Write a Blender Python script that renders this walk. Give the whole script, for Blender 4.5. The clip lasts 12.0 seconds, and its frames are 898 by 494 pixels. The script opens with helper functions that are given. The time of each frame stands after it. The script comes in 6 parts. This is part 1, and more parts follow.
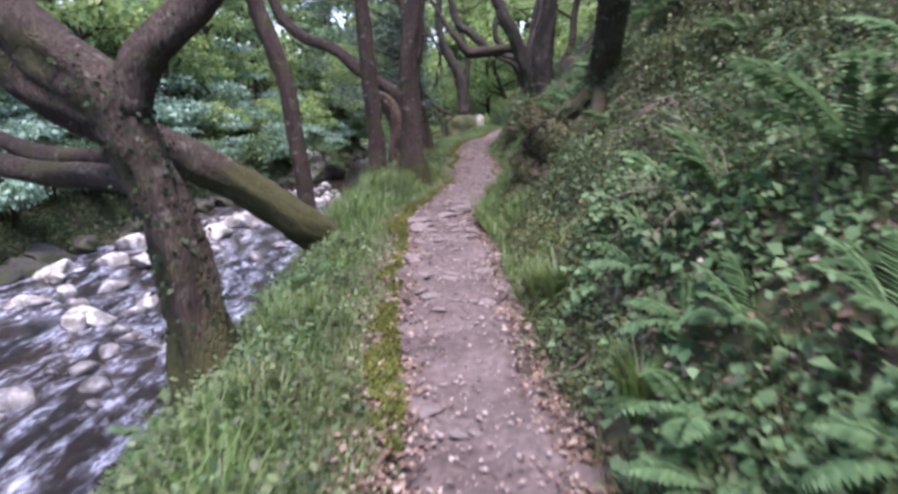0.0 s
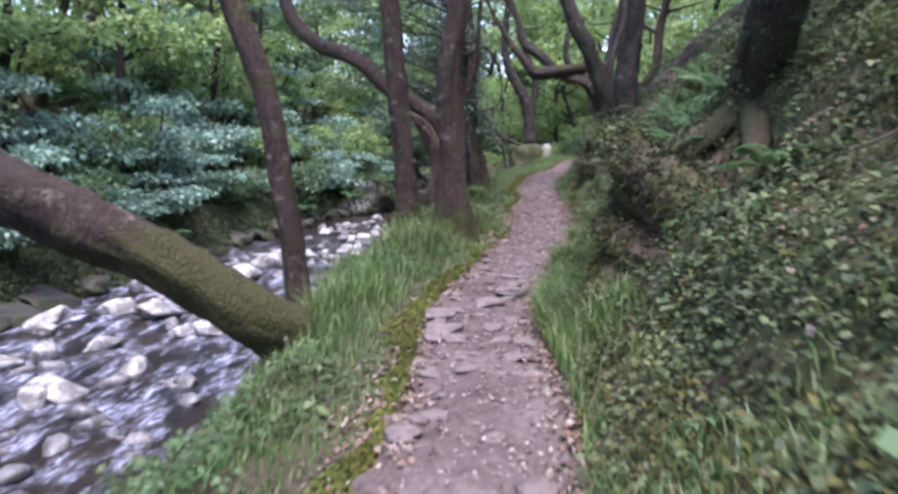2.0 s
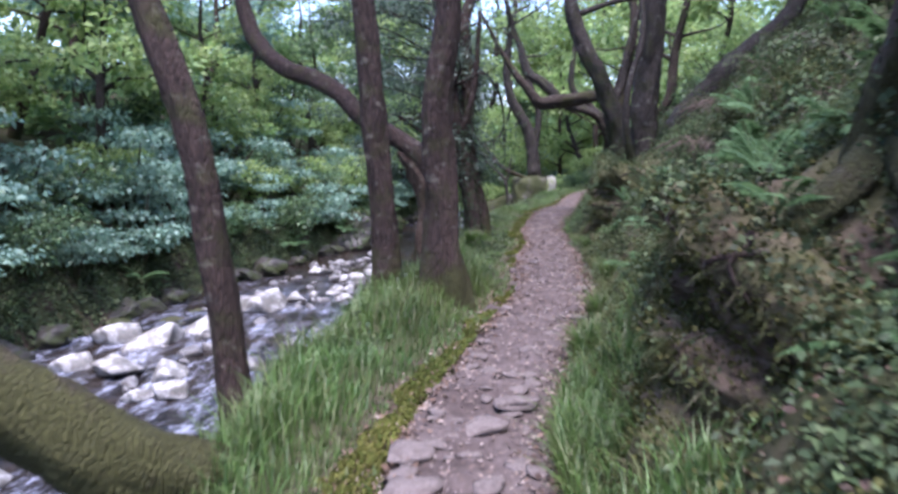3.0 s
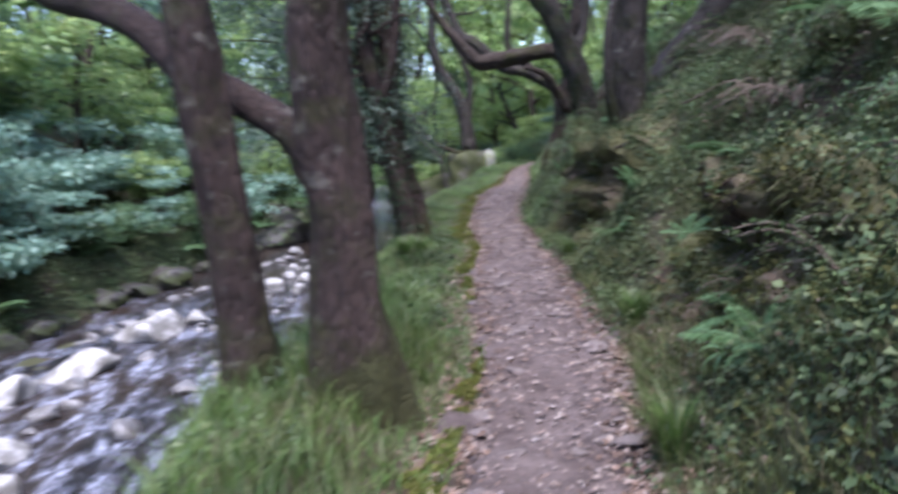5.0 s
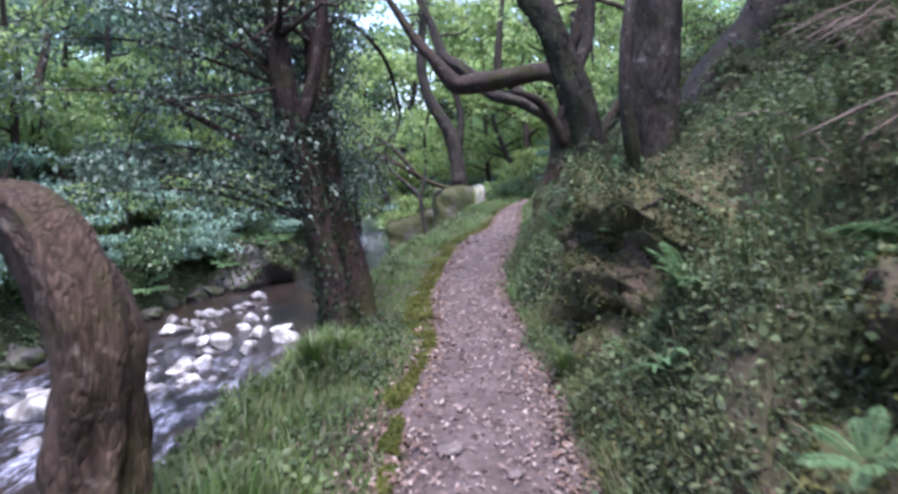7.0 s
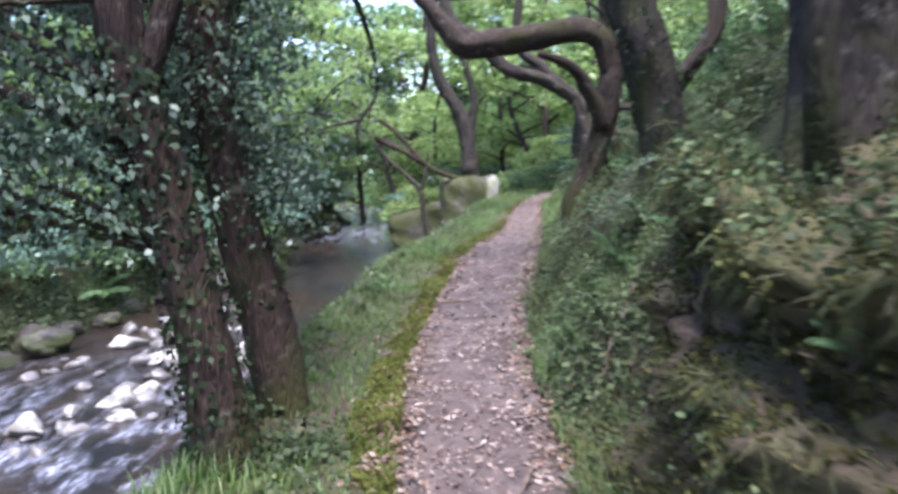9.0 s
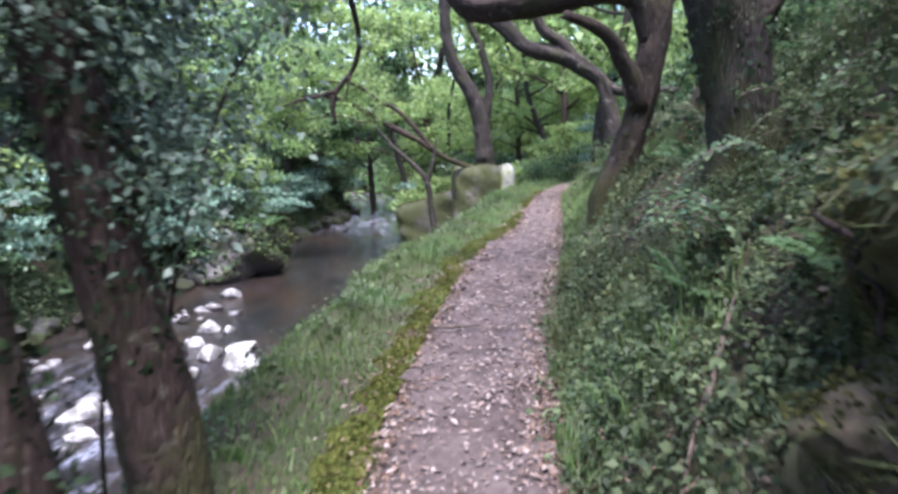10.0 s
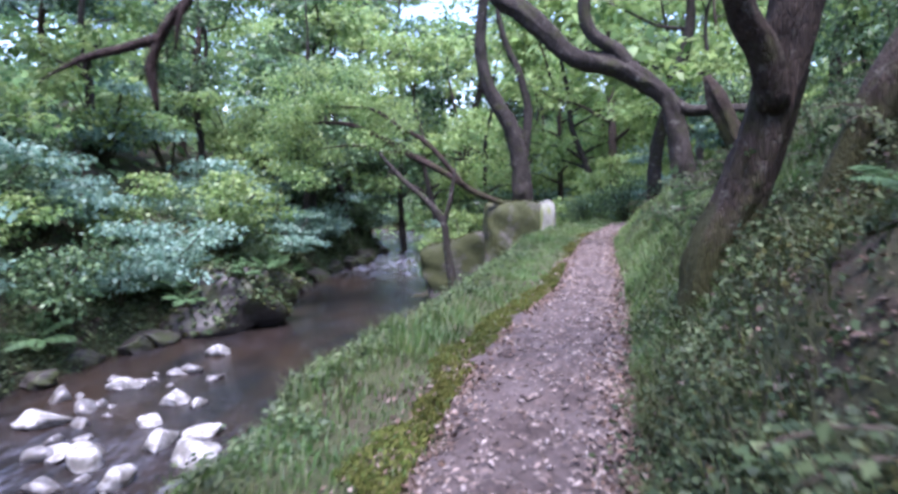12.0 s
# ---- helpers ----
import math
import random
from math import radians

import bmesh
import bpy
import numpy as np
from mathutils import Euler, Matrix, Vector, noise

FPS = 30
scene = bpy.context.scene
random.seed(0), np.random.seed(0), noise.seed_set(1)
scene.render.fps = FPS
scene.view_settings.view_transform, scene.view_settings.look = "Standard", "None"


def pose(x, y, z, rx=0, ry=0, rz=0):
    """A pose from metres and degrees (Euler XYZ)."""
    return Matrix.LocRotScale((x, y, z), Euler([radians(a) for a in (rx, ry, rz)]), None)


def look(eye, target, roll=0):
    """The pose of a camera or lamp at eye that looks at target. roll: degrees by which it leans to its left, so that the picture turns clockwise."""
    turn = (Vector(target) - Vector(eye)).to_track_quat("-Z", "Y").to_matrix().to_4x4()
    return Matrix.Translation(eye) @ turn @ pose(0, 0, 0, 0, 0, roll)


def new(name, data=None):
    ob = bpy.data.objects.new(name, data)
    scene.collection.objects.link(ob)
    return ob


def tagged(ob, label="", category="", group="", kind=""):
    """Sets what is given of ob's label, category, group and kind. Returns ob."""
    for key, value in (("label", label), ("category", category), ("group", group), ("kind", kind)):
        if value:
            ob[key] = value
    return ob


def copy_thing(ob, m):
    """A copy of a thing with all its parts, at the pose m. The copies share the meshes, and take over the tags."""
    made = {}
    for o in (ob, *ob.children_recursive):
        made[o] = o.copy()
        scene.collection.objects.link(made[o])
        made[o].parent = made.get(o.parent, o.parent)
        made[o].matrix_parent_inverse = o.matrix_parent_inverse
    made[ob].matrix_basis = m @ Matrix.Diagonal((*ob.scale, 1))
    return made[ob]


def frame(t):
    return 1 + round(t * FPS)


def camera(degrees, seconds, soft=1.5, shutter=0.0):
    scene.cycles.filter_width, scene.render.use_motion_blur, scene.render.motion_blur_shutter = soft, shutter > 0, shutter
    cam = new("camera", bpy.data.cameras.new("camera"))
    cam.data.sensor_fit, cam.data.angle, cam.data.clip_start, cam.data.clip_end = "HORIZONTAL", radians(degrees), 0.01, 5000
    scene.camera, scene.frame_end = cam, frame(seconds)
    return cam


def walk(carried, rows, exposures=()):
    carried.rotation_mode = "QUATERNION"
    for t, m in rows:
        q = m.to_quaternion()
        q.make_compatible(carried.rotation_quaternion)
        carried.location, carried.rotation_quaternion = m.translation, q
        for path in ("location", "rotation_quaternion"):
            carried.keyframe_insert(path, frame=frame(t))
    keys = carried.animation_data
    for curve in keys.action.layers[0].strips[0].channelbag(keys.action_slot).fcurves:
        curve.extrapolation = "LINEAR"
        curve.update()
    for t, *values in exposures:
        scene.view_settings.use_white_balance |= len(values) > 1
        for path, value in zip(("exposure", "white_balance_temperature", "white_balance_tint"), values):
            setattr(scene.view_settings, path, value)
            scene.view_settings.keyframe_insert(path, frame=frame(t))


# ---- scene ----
cam = camera(65.0, 12.0, 3.0, 0.5)
PATH = [
    (0, (0.035, 0.03, 1.386), (0.016, 1.988, 0.98), -0.2),
    (0.5, (0.041, 0.758, 1.459), (0.022, 2.715, 1.046), 1.0),
    (1, (0.135, 1.507, 1.489), (0.059, 3.486, 1.209), -0.1),
    (1.5, (0.121, 2.283, 1.391), (-0.034, 4.259, 1.123), 0.2),
    (2, (0.168, 3.135, 1.365), (-0.035, 5.097, 1.034), 0.2),
    (2.5, (0.128, 4.051, 1.394), (-0.055, 6.023, 1.115), 0.2),
    (2.7, (0.132, 4.358, 1.465), (-0.071, 6.332, 1.215), 0.4),
    (4.3, (-0.077, 7.19, 1.445), (-0.355, 9.154, 1.186), -1.8),
    (4.5, (-0.131, 7.498, 1.436), (-0.407, 9.46, 1.163), -3.5),
    (5, (-0.09, 8.195, 1.464), (-0.124, 10.169, 1.144), -3.1),
    (5.5, (-0.011, 8.941, 1.429), (0.364, 10.896, 1.232), -1.9),
    (6, (0.161, 9.659, 1.461), (0.54, 11.608, 1.222), -2.9),
    (6.5, (0.304, 10.406, 1.511), (0.531, 12.387, 1.359), -2.4),
    (7, (0.356, 11.05, 1.539), (0.336, 13.036, 1.304), -2.2),
    (7.2, (0.363, 11.338, 1.525), (0.346, 13.332, 1.377), -2.3),
    (8.8, (0.494, 13.893, 1.559), (0.505, 15.878, 1.32), -1.6),
    (9, (0.5, 14.153, 1.54), (0.444, 16.134, 1.27), -1.2),
    (9.5, (0.551, 14.959, 1.517), (0.359, 16.929, 1.233), -2.0),
    (10, (0.584, 15.709, 1.489), (0.485, 17.684, 1.187), -0.7),
    (10.5, (0.666, 16.556, 1.46), (0.578, 18.531, 1.157), -0.6),
    (11, (0.713, 17.31, 1.443), (0.559, 19.281, 1.138), -0.4),
    (11.5, (0.795, 18.118, 1.399), (0.522, 20.082, 1.142), -1.5),
    (12, (0.732, 18.923, 1.376), (0.518, 20.901, 1.176), -0.4),
]
walk(cam, [(t, look(eye, target, roll)) for t, eye, target, roll in PATH], [(0, 2.05, 6150, 32), (2.5, 2.0, 5880, 30), (4.5, 2.0, 5650, 24), (5.5, 2.0, 5950, 24), (6.2, 2.05, 5950, 27), (7, 2.15, 5750, 29), (9.5, 2.48, 6000, 22), (11, 2.38, 5650, 31), (12, 2.3, 5600, 31)])

# ---- light ----
world = bpy.data.worlds.new("sky")
scene.world = world
world.use_nodes = True
wn = world.node_tree
sky = wn.nodes.new("ShaderNodeTexSky")
sky.sky_type = "NISHITA"
sky.sun_disc = False
sky.sun_elevation, sky.sun_rotation = radians(70), radians(170)
wn.links.new(sky.outputs[0], wn.nodes["Background"].inputs[0])
wn.nodes["Background"].inputs[1].default_value = 0.15
sun = new("sun", bpy.data.lights.new("sun", "SUN"))
sun.data.energy, sun.data.angle, sun.data.color = 2.9, radians(30), (1.0, 0.97, 0.92)
sun.matrix_world = look((-0.5, 6, 40), (-3, 20, 0))


# ---- materials ----
def links(mat):
    mat.use_nodes = True
    nt = mat.node_tree
    return nt, nt.nodes["Principled BSDF"]


def ramp_node(nt, src, stops):
    r = nt.nodes.new("ShaderNodeValToRGB")
    while len(r.color_ramp.elements) < len(stops):
        r.color_ramp.elements.new(0.5)
    for e, (p, c) in zip(r.color_ramp.elements, stops):
        e.position, e.color = p, (*c, 1)
    nt.links.new(src, r.inputs[0])
    return r.outputs[0]


def noise_node(nt, scale, detail=5, stretch=(1, 1, 1)):
    tc = nt.nodes.new("ShaderNodeTexCoord")
    mp = nt.nodes.new("ShaderNodeMapping")
    mp.inputs["Scale"].default_value = stretch
    nt.links.new(tc.outputs["Object"], mp.inputs[0])
    n = nt.nodes.new("ShaderNodeTexNoise")
    n.inputs["Scale"].default_value, n.inputs["Detail"].default_value = scale, detail
    n.inputs["Roughness"].default_value = 0.65
    nt.links.new(mp.outputs[0], n.inputs[0])
    return n.outputs["Fac"]


def blend_node(nt, fac, a, b):
    m = nt.nodes.new("ShaderNodeMix")
    m.data_type = "RGBA"
    nt.links.new(fac, m.inputs[0])
    nt.links.new(a, m.inputs[6])
    nt.links.new(b, m.inputs[7])
    return m.outputs[2]


def bump_node(nt, height, strength, dist):
    b = nt.nodes.new("ShaderNodeBump")
    b.inputs["Strength"].default_value, b.inputs["Distance"].default_value = strength, dist
    nt.links.new(height, b.inputs["Height"])
    return b.outputs[0]


def surface(name, fine, coarse, patch, s_fine=30, s_coarse=2.5, lo=0.45, hi=0.6, rough=0.85, bump=0.6, dist=0.02, stretch=(1, 1, 1), spec=0.3):
    """Two-tone grain (fine) with patches of a second grain (coarse) where a slow noise is high."""
    mat = bpy.data.materials.new(name)
    nt, bsdf = links(mat)
    n1 = noise_node(nt, s_fine, 8, stretch)
    a = ramp_node(nt, n1, [(0.3, fine[0]), (0.7, fine[1])])
    b = ramp_node(nt, noise_node(nt, s_fine * 1.7, 6), [(0.3, coarse[0]), (0.7, coarse[1])])
    m = ramp_node(nt, noise_node(nt, s_coarse, 5), [(lo, (0, 0, 0)), (hi, (patch, patch, patch))])
    nt.links.new(blend_node(nt, m, a, b), bsdf.inputs["Base Color"])
    nt.links.new(bump_node(nt, n1, bump, dist), bsdf.inputs["Normal"])
    bsdf.inputs["Roughness"].default_value = rough
    bsdf.inputs["Specular IOR Level"].default_value = spec
    return mat


def leaf_material(name, cols, rough=0.5, glow_through=0.3, spec=0.4, vary=0.0):
    mat = bpy.data.materials.new(name)
    nt, bsdf = links(mat)
    geo = nt.nodes.new("ShaderNodeNewGeometry")
    n = len(cols)
    c = ramp_node(nt, geo.outputs["Random Per Island"], [((i + 0.5) / n, k) for i, k in enumerate(cols)])
    if vary:
        hsv = nt.nodes.new("ShaderNodeHueSaturation")
        nt.links.new(c, hsv.inputs["Color"])
        drift = nt.nodes.new("ShaderNodeMapRange")
        drift.inputs[1].default_value, drift.inputs[2].default_value = 0.3, 0.7
        drift.inputs[3].default_value, drift.inputs[4].default_value = 1 - vary, 1 + vary
        nt.links.new(noise_node(nt, 1.1, 3), drift.inputs[0])
        nt.links.new(drift.outputs[0], hsv.inputs["Value"])
        hue = nt.nodes.new("ShaderNodeMapRange")
        hue.inputs[1].default_value, hue.inputs[2].default_value = 0.3, 0.7
        hue.inputs[3].default_value, hue.inputs[4].default_value = 0.475, 0.515
        nt.links.new(noise_node(nt, 0.7, 2), hue.inputs[0])
        nt.links.new(hue.outputs[0], hsv.inputs["Hue"])
        c = hsv.outputs[0]
    nt.links.new(c, bsdf.inputs["Base Color"])
    bsdf.inputs["Roughness"].default_value = rough
    bsdf.inputs["Specular IOR Level"].default_value = spec
    if glow_through:
        tr = nt.nodes.new("ShaderNodeBsdfTranslucent")
        nt.links.new(c, tr.inputs[0])
        mx = nt.nodes.new("ShaderNodeMixShader")
        mx.inputs[0].default_value = glow_through
        nt.links.new(bsdf.outputs[0], mx.inputs[1])
        nt.links.new(tr.outputs[0], mx.inputs[2])
        nt.links.new(mx.outputs[0], nt.nodes["Material Output"].inputs[0])
    return mat


def bark_material(name, deep, ridge, lichen, moss, foot=0.6):
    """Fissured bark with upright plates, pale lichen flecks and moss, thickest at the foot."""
    mat = bpy.data.materials.new(name)
    nt, bsdf = links(mat)
    grain = noise_node(nt, 30, 8, (1, 1, 0.25))
    tex = nt.nodes.new("ShaderNodeTexCoord")
    warp = nt.nodes.new("ShaderNodeMapping")
    warp.inputs["Scale"].default_value = (1, 1, 0.16)
    nt.links.new(tex.outputs["Object"], warp.inputs[0])
    plates = nt.nodes.new("ShaderNodeTexVoronoi")
    plates.feature = "DISTANCE_TO_EDGE"
    plates.inputs["Scale"].default_value = 46
    nt.links.new(warp.outputs[0], plates.inputs["Vector"])
    crack = ramp_node(nt, plates.outputs["Distance"], [(0.0, (0.45, 0.45, 0.45)), (0.3, (1, 1, 1))])
    c = ramp_node(nt, grain, [(0.3, deep), (0.7, ridge)])
    c = blend_node(nt, crack, ramp_node(nt, grain, [(0.3, tuple(k * 0.5 for k in deep)), (0.7, tuple(k * 1.6 for k in deep))]), c)
    spots = ramp_node(nt, noise_node(nt, 8.5, 6), [(0.58, (0, 0, 0)), (0.66, (0.75, 0.75, 0.75))])
    c = blend_node(nt, spots, c, ramp_node(nt, grain, [(0.3, tuple(k * 0.6 for k in lichen)), (0.7, lichen)]))
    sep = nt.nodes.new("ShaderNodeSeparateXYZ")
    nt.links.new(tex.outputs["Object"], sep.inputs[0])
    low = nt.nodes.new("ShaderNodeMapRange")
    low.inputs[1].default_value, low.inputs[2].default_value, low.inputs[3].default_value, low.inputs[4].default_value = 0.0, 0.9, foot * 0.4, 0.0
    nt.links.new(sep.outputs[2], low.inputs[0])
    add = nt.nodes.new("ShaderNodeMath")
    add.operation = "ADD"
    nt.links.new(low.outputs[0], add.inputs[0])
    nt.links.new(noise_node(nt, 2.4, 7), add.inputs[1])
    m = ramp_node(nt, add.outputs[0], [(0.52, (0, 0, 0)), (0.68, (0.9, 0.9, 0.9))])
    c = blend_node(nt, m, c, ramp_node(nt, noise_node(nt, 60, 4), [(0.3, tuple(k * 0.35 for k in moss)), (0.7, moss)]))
    nt.links.new(c, bsdf.inputs["Base Color"])
    rise = nt.nodes.new("ShaderNodeMath")
    rise.operation = "MULTIPLY_ADD"
    nt.links.new(grain, rise.inputs[0])
    rise.inputs[1].default_value = 0.8
    nt.links.new(crack, rise.inputs[2])
    nt.links.new(bump_node(nt, rise.outputs[0], 0.8, 0.02), bsdf.inputs["Normal"])
    bsdf.inputs["Roughness"].default_value = 0.88
    bsdf.inputs["Specular IOR Level"].default_value = 0.25
    return mat


SOIL = surface("woodland_soil", ((0.022, 0.015, 0.0105), (0.075, 0.05, 0.036)), ((0.02, 0.027, 0.009), (0.058, 0.065, 0.022)), 0.9, 25, 1.3, 0.38, 0.54, dist=0.04)
PATHM = surface("trodden_earth", ((0.027, 0.019, 0.0165), (0.09, 0.066, 0.059)), ((0.053, 0.04, 0.036), (0.15, 0.117, 0.108)), 0.9, 14, 2.2, 0.4, 0.64, rough=0.9, dist=0.03, bump=0.8)
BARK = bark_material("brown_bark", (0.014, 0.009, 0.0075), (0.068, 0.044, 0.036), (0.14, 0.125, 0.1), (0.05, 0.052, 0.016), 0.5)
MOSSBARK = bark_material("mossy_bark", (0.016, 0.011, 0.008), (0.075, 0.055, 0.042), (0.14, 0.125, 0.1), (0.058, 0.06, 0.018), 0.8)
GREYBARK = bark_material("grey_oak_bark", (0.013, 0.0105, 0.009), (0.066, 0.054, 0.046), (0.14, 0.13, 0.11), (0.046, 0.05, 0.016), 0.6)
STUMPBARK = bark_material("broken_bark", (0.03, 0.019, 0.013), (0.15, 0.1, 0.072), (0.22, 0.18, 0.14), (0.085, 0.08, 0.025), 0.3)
ROCK = surface("stream_stone", ((0.15, 0.142, 0.138), (0.47, 0.455, 0.445)), ((0.04, 0.046, 0.042), (0.18, 0.16, 0.14)), 0.95, 9, 1.9, 0.44, 0.56, rough=0.5, dist=0.02, spec=0.5)
WETROCK = surface("wet_stone", ((0.06, 0.057, 0.056), (0.22, 0.21, 0.21)), ((0.03, 0.027, 0.024), (0.1, 0.088, 0.078)), 0.9, 9, 1.7, 0.45, 0.58, rough=0.3, dist=0.02, spec=0.5)
# near-black base: the far bank's undercut shade is put into the rock colour
DARKROCK = surface("shade_dark_wet_rock", ((0.012, 0.011, 0.01), (0.06, 0.053, 0.047)), ((0.015, 0.022, 0.006), (0.05, 0.058, 0.018)), 0.9, 12, 1.8, 0.48, 0.62, rough=0.5, dist=0.04)
BANKROCK = surface("bank_earth_and_rock", ((0.028, 0.02, 0.014), (0.13, 0.092, 0.066)), ((0.034, 0.037, 0.014), (0.1, 0.098, 0.038)), 0.9, 11, 1.5, 0.4, 0.56, rough=0.9, dist=0.05, bump=0.9)
MOSSROCK = surface("mossy_rock", ((0.035, 0.03, 0.027), (0.14, 0.125, 0.115)), ((0.02, 0.026, 0.008), (0.066, 0.072, 0.022)), 0.95, 16, 1.6, 0.34, 0.5, dist=0.05)
PALEROCK = surface("pale_lichen_stone", ((0.15, 0.145, 0.12), (0.32, 0.305, 0.255)), ((0.1, 0.12, 0.03), (0.22, 0.25, 0.07)), 0.9, 12, 1.8, 0.52, 0.64, dist=0.03)
PATHROCK = surface("path_rock", ((0.07, 0.055, 0.05), (0.2, 0.165, 0.152)), ((0.05, 0.039, 0.034), (0.13, 0.1, 0.09)), 0.8, 14, 3, 0.5, 0.65, rough=0.8, dist=0.02)
PEBBLE = leaf_material("pebble_stone", [(0.13, 0.1, 0.09), (0.2, 0.16, 0.145), (0.3, 0.26, 0.24), (0.17, 0.135, 0.12)], 0.8, 0, 0.2)
GRASS = leaf_material("grass_blades", [(0.042, 0.088, 0.02), (0.07, 0.138, 0.032), (0.1, 0.18, 0.045), (0.13, 0.15, 0.065)], 0.5, 0.4, 0.4, 0.35)
MOSS = leaf_material("yellow_moss", [(0.075, 0.085, 0.02), (0.12, 0.122, 0.034), (0.065, 0.09, 0.02)], 0.9, 0.2, 0.1, 0.35)
COVER = leaf_material("bank_leaves", [(0.034, 0.055, 0.026), (0.055, 0.085, 0.036), (0.082, 0.12, 0.05), (0.125, 0.16, 0.075), (0.068, 0.086, 0.05)], 0.65, 0.35, 0.2, 0.55)
BANKGRASS = leaf_material("bank_grass_blades", [(0.04, 0.058, 0.02), (0.066, 0.09, 0.03), (0.1, 0.125, 0.045), (0.12, 0.11, 0.06)], 0.6, 0.3, 0.25, 0.45)
FERNM = leaf_material("fern_green", [(0.058, 0.115, 0.045), (0.085, 0.155, 0.063), (0.118, 0.195, 0.085)], 0.55, 0.4, 0.3)
LITTER = leaf_material("dead_leaves", [(0.055, 0.032, 0.022), (0.11, 0.067, 0.045), (0.17, 0.112, 0.082), (0.08, 0.048, 0.032), (0.24, 0.19, 0.155)], 0.7, 0.0, 0.3)
LIGHTLEAF = leaf_material("sunlit_leaves", [(0.125, 0.21, 0.06), (0.2, 0.3, 0.095), (0.3, 0.41, 0.15), (0.2, 0.3, 0.12)], 0.45, 0.6, 0.4, 0.3)
BLUELEAF = leaf_material("cool_green_leaves", [(0.1, 0.19, 0.135), (0.165, 0.28, 0.215), (0.265, 0.4, 0.32), (0.11, 0.19, 0.115)], 0.5, 0.45, 0.5, 0.3)
DARKLEAF = leaf_material("deep_green_leaves", [(0.045, 0.09, 0.045), (0.075, 0.14, 0.06), (0.13, 0.21, 0.09)], 0.45, 0.4, 0.4, 0.35)
HOLLY = leaf_material("glossy_holly_leaves", [(0.036, 0.062, 0.042), (0.058, 0.092, 0.063), (0.09, 0.13, 0.092)], 0.48, 0.22, 0.35)
IVY = leaf_material("ivy_leaves", [(0.012, 0.022, 0.011), (0.018, 0.032, 0.015), (0.028, 0.045, 0.019)], 0.6, 0.1, 0.15)
PATHLITTER = leaf_material("path_leaves", [(0.07, 0.05, 0.04), (0.16, 0.115, 0.095), (0.27, 0.21, 0.18), (0.11, 0.075, 0.06), (0.17, 0.13, 0.11), (0.3, 0.25, 0.22)], 0.8, 0, 0.2)
TWIG = surface("dead_twig", ((0.055, 0.04, 0.03), (0.15, 0.115, 0.09)), ((0.05, 0.04, 0.03), (0.12, 0.092, 0.075)), 0.7, 20, 4)

# running water: peaty brown, with broken white water where the bed is stony
WATER = bpy.data.materials.new("stream_water")
nt, bsdf = links(WATER)
w1 = noise_node(nt, 2.6, 6, (1.0, 0.3, 1))
w2 = noise_node(nt, 0.7, 4, (1.0, 0.4, 1))
w3 = noise_node(nt, 8.0, 6, (1.0, 0.45, 1))
pos = nt.nodes.new("ShaderNodeTexCoord")
sep = nt.nodes.new("ShaderNodeSeparateXYZ")
nt.links.new(pos.outputs["Object"], sep.inputs[0])
rapid = nt.nodes.new("ShaderNodeMapRange")
rapid.inputs[1].default_value, rapid.inputs[2].default_value, rapid.inputs[3].default_value, rapid.inputs[4].default_value = 20.0, 30.0, 0.66, 0.02
nt.links.new(sep.outputs[1], rapid.inputs[0])
upper = nt.nodes.new("ShaderNodeMapRange")
upper.inputs[1].default_value, upper.inputs[2].default_value, upper.inputs[3].default_value, upper.inputs[4].default_value = 46.0, 52.0, 0.0, 1.0
nt.links.new(sep.outputs[1], upper.inputs[0])
both = nt.nodes.new("ShaderNodeMath")
both.operation = "ADD"
nt.links.new(rapid.outputs[0], both.inputs[0])
nt.links.new(upper.outputs[0], both.inputs[1])
bed = ramp_node(nt, w2, [(0.36, (0.009, 0.009, 0.010)), (0.72, (0.028, 0.018, 0.011))])
streak = ramp_node(nt, w1, [(0.46, (0, 0, 0)), (0.65, (1, 1, 1))])
fleck = ramp_node(nt, w3, [(0.42, (0.15, 0.15, 0.15)), (0.62, (1, 1, 1))])
f0 = nt.nodes.new("ShaderNodeMath")
f0.operation = "MULTIPLY"
nt.links.new(streak, f0.inputs[0])
nt.links.new(fleck, f0.inputs[1])
fm = nt.nodes.new("ShaderNodeMath")
fm.operation = "MULTIPLY"
nt.links.new(f0.outputs[0], fm.inputs[0])
nt.links.new(both.outputs[0], fm.inputs[1])
# white-water foam, with the sky's bluish sheen put into its colour
foam_sheen = nt.nodes.new("ShaderNodeRGB")
foam_sheen.outputs[0].default_value = (0.6, 0.64, 0.8, 1)
nt.links.new(blend_node(nt, fm.outputs[0], bed, foam_sheen.outputs[0]), bsdf.inputs["Base Color"])
bsdf.inputs["Roughness"].default_value = 0.11
bsdf.inputs["IOR"].default_value = 1.33
hsum = nt.nodes.new("ShaderNodeMath")
hsum.operation = "MULTIPLY_ADD"
nt.links.new(w3, hsum.inputs[0])
hsum.inputs[1].default_value = 0.35
nt.links.new(w1, hsum.inputs[2])
calm = nt.nodes.new("ShaderNodeMapRange")
calm.inputs[1].default_value, calm.inputs[2].default_value, calm.inputs[3].default_value, calm.inputs[4].default_value = 23.0, 33.0, 1.0, 0.16
nt.links.new(sep.outputs[1], calm.inputs[0])
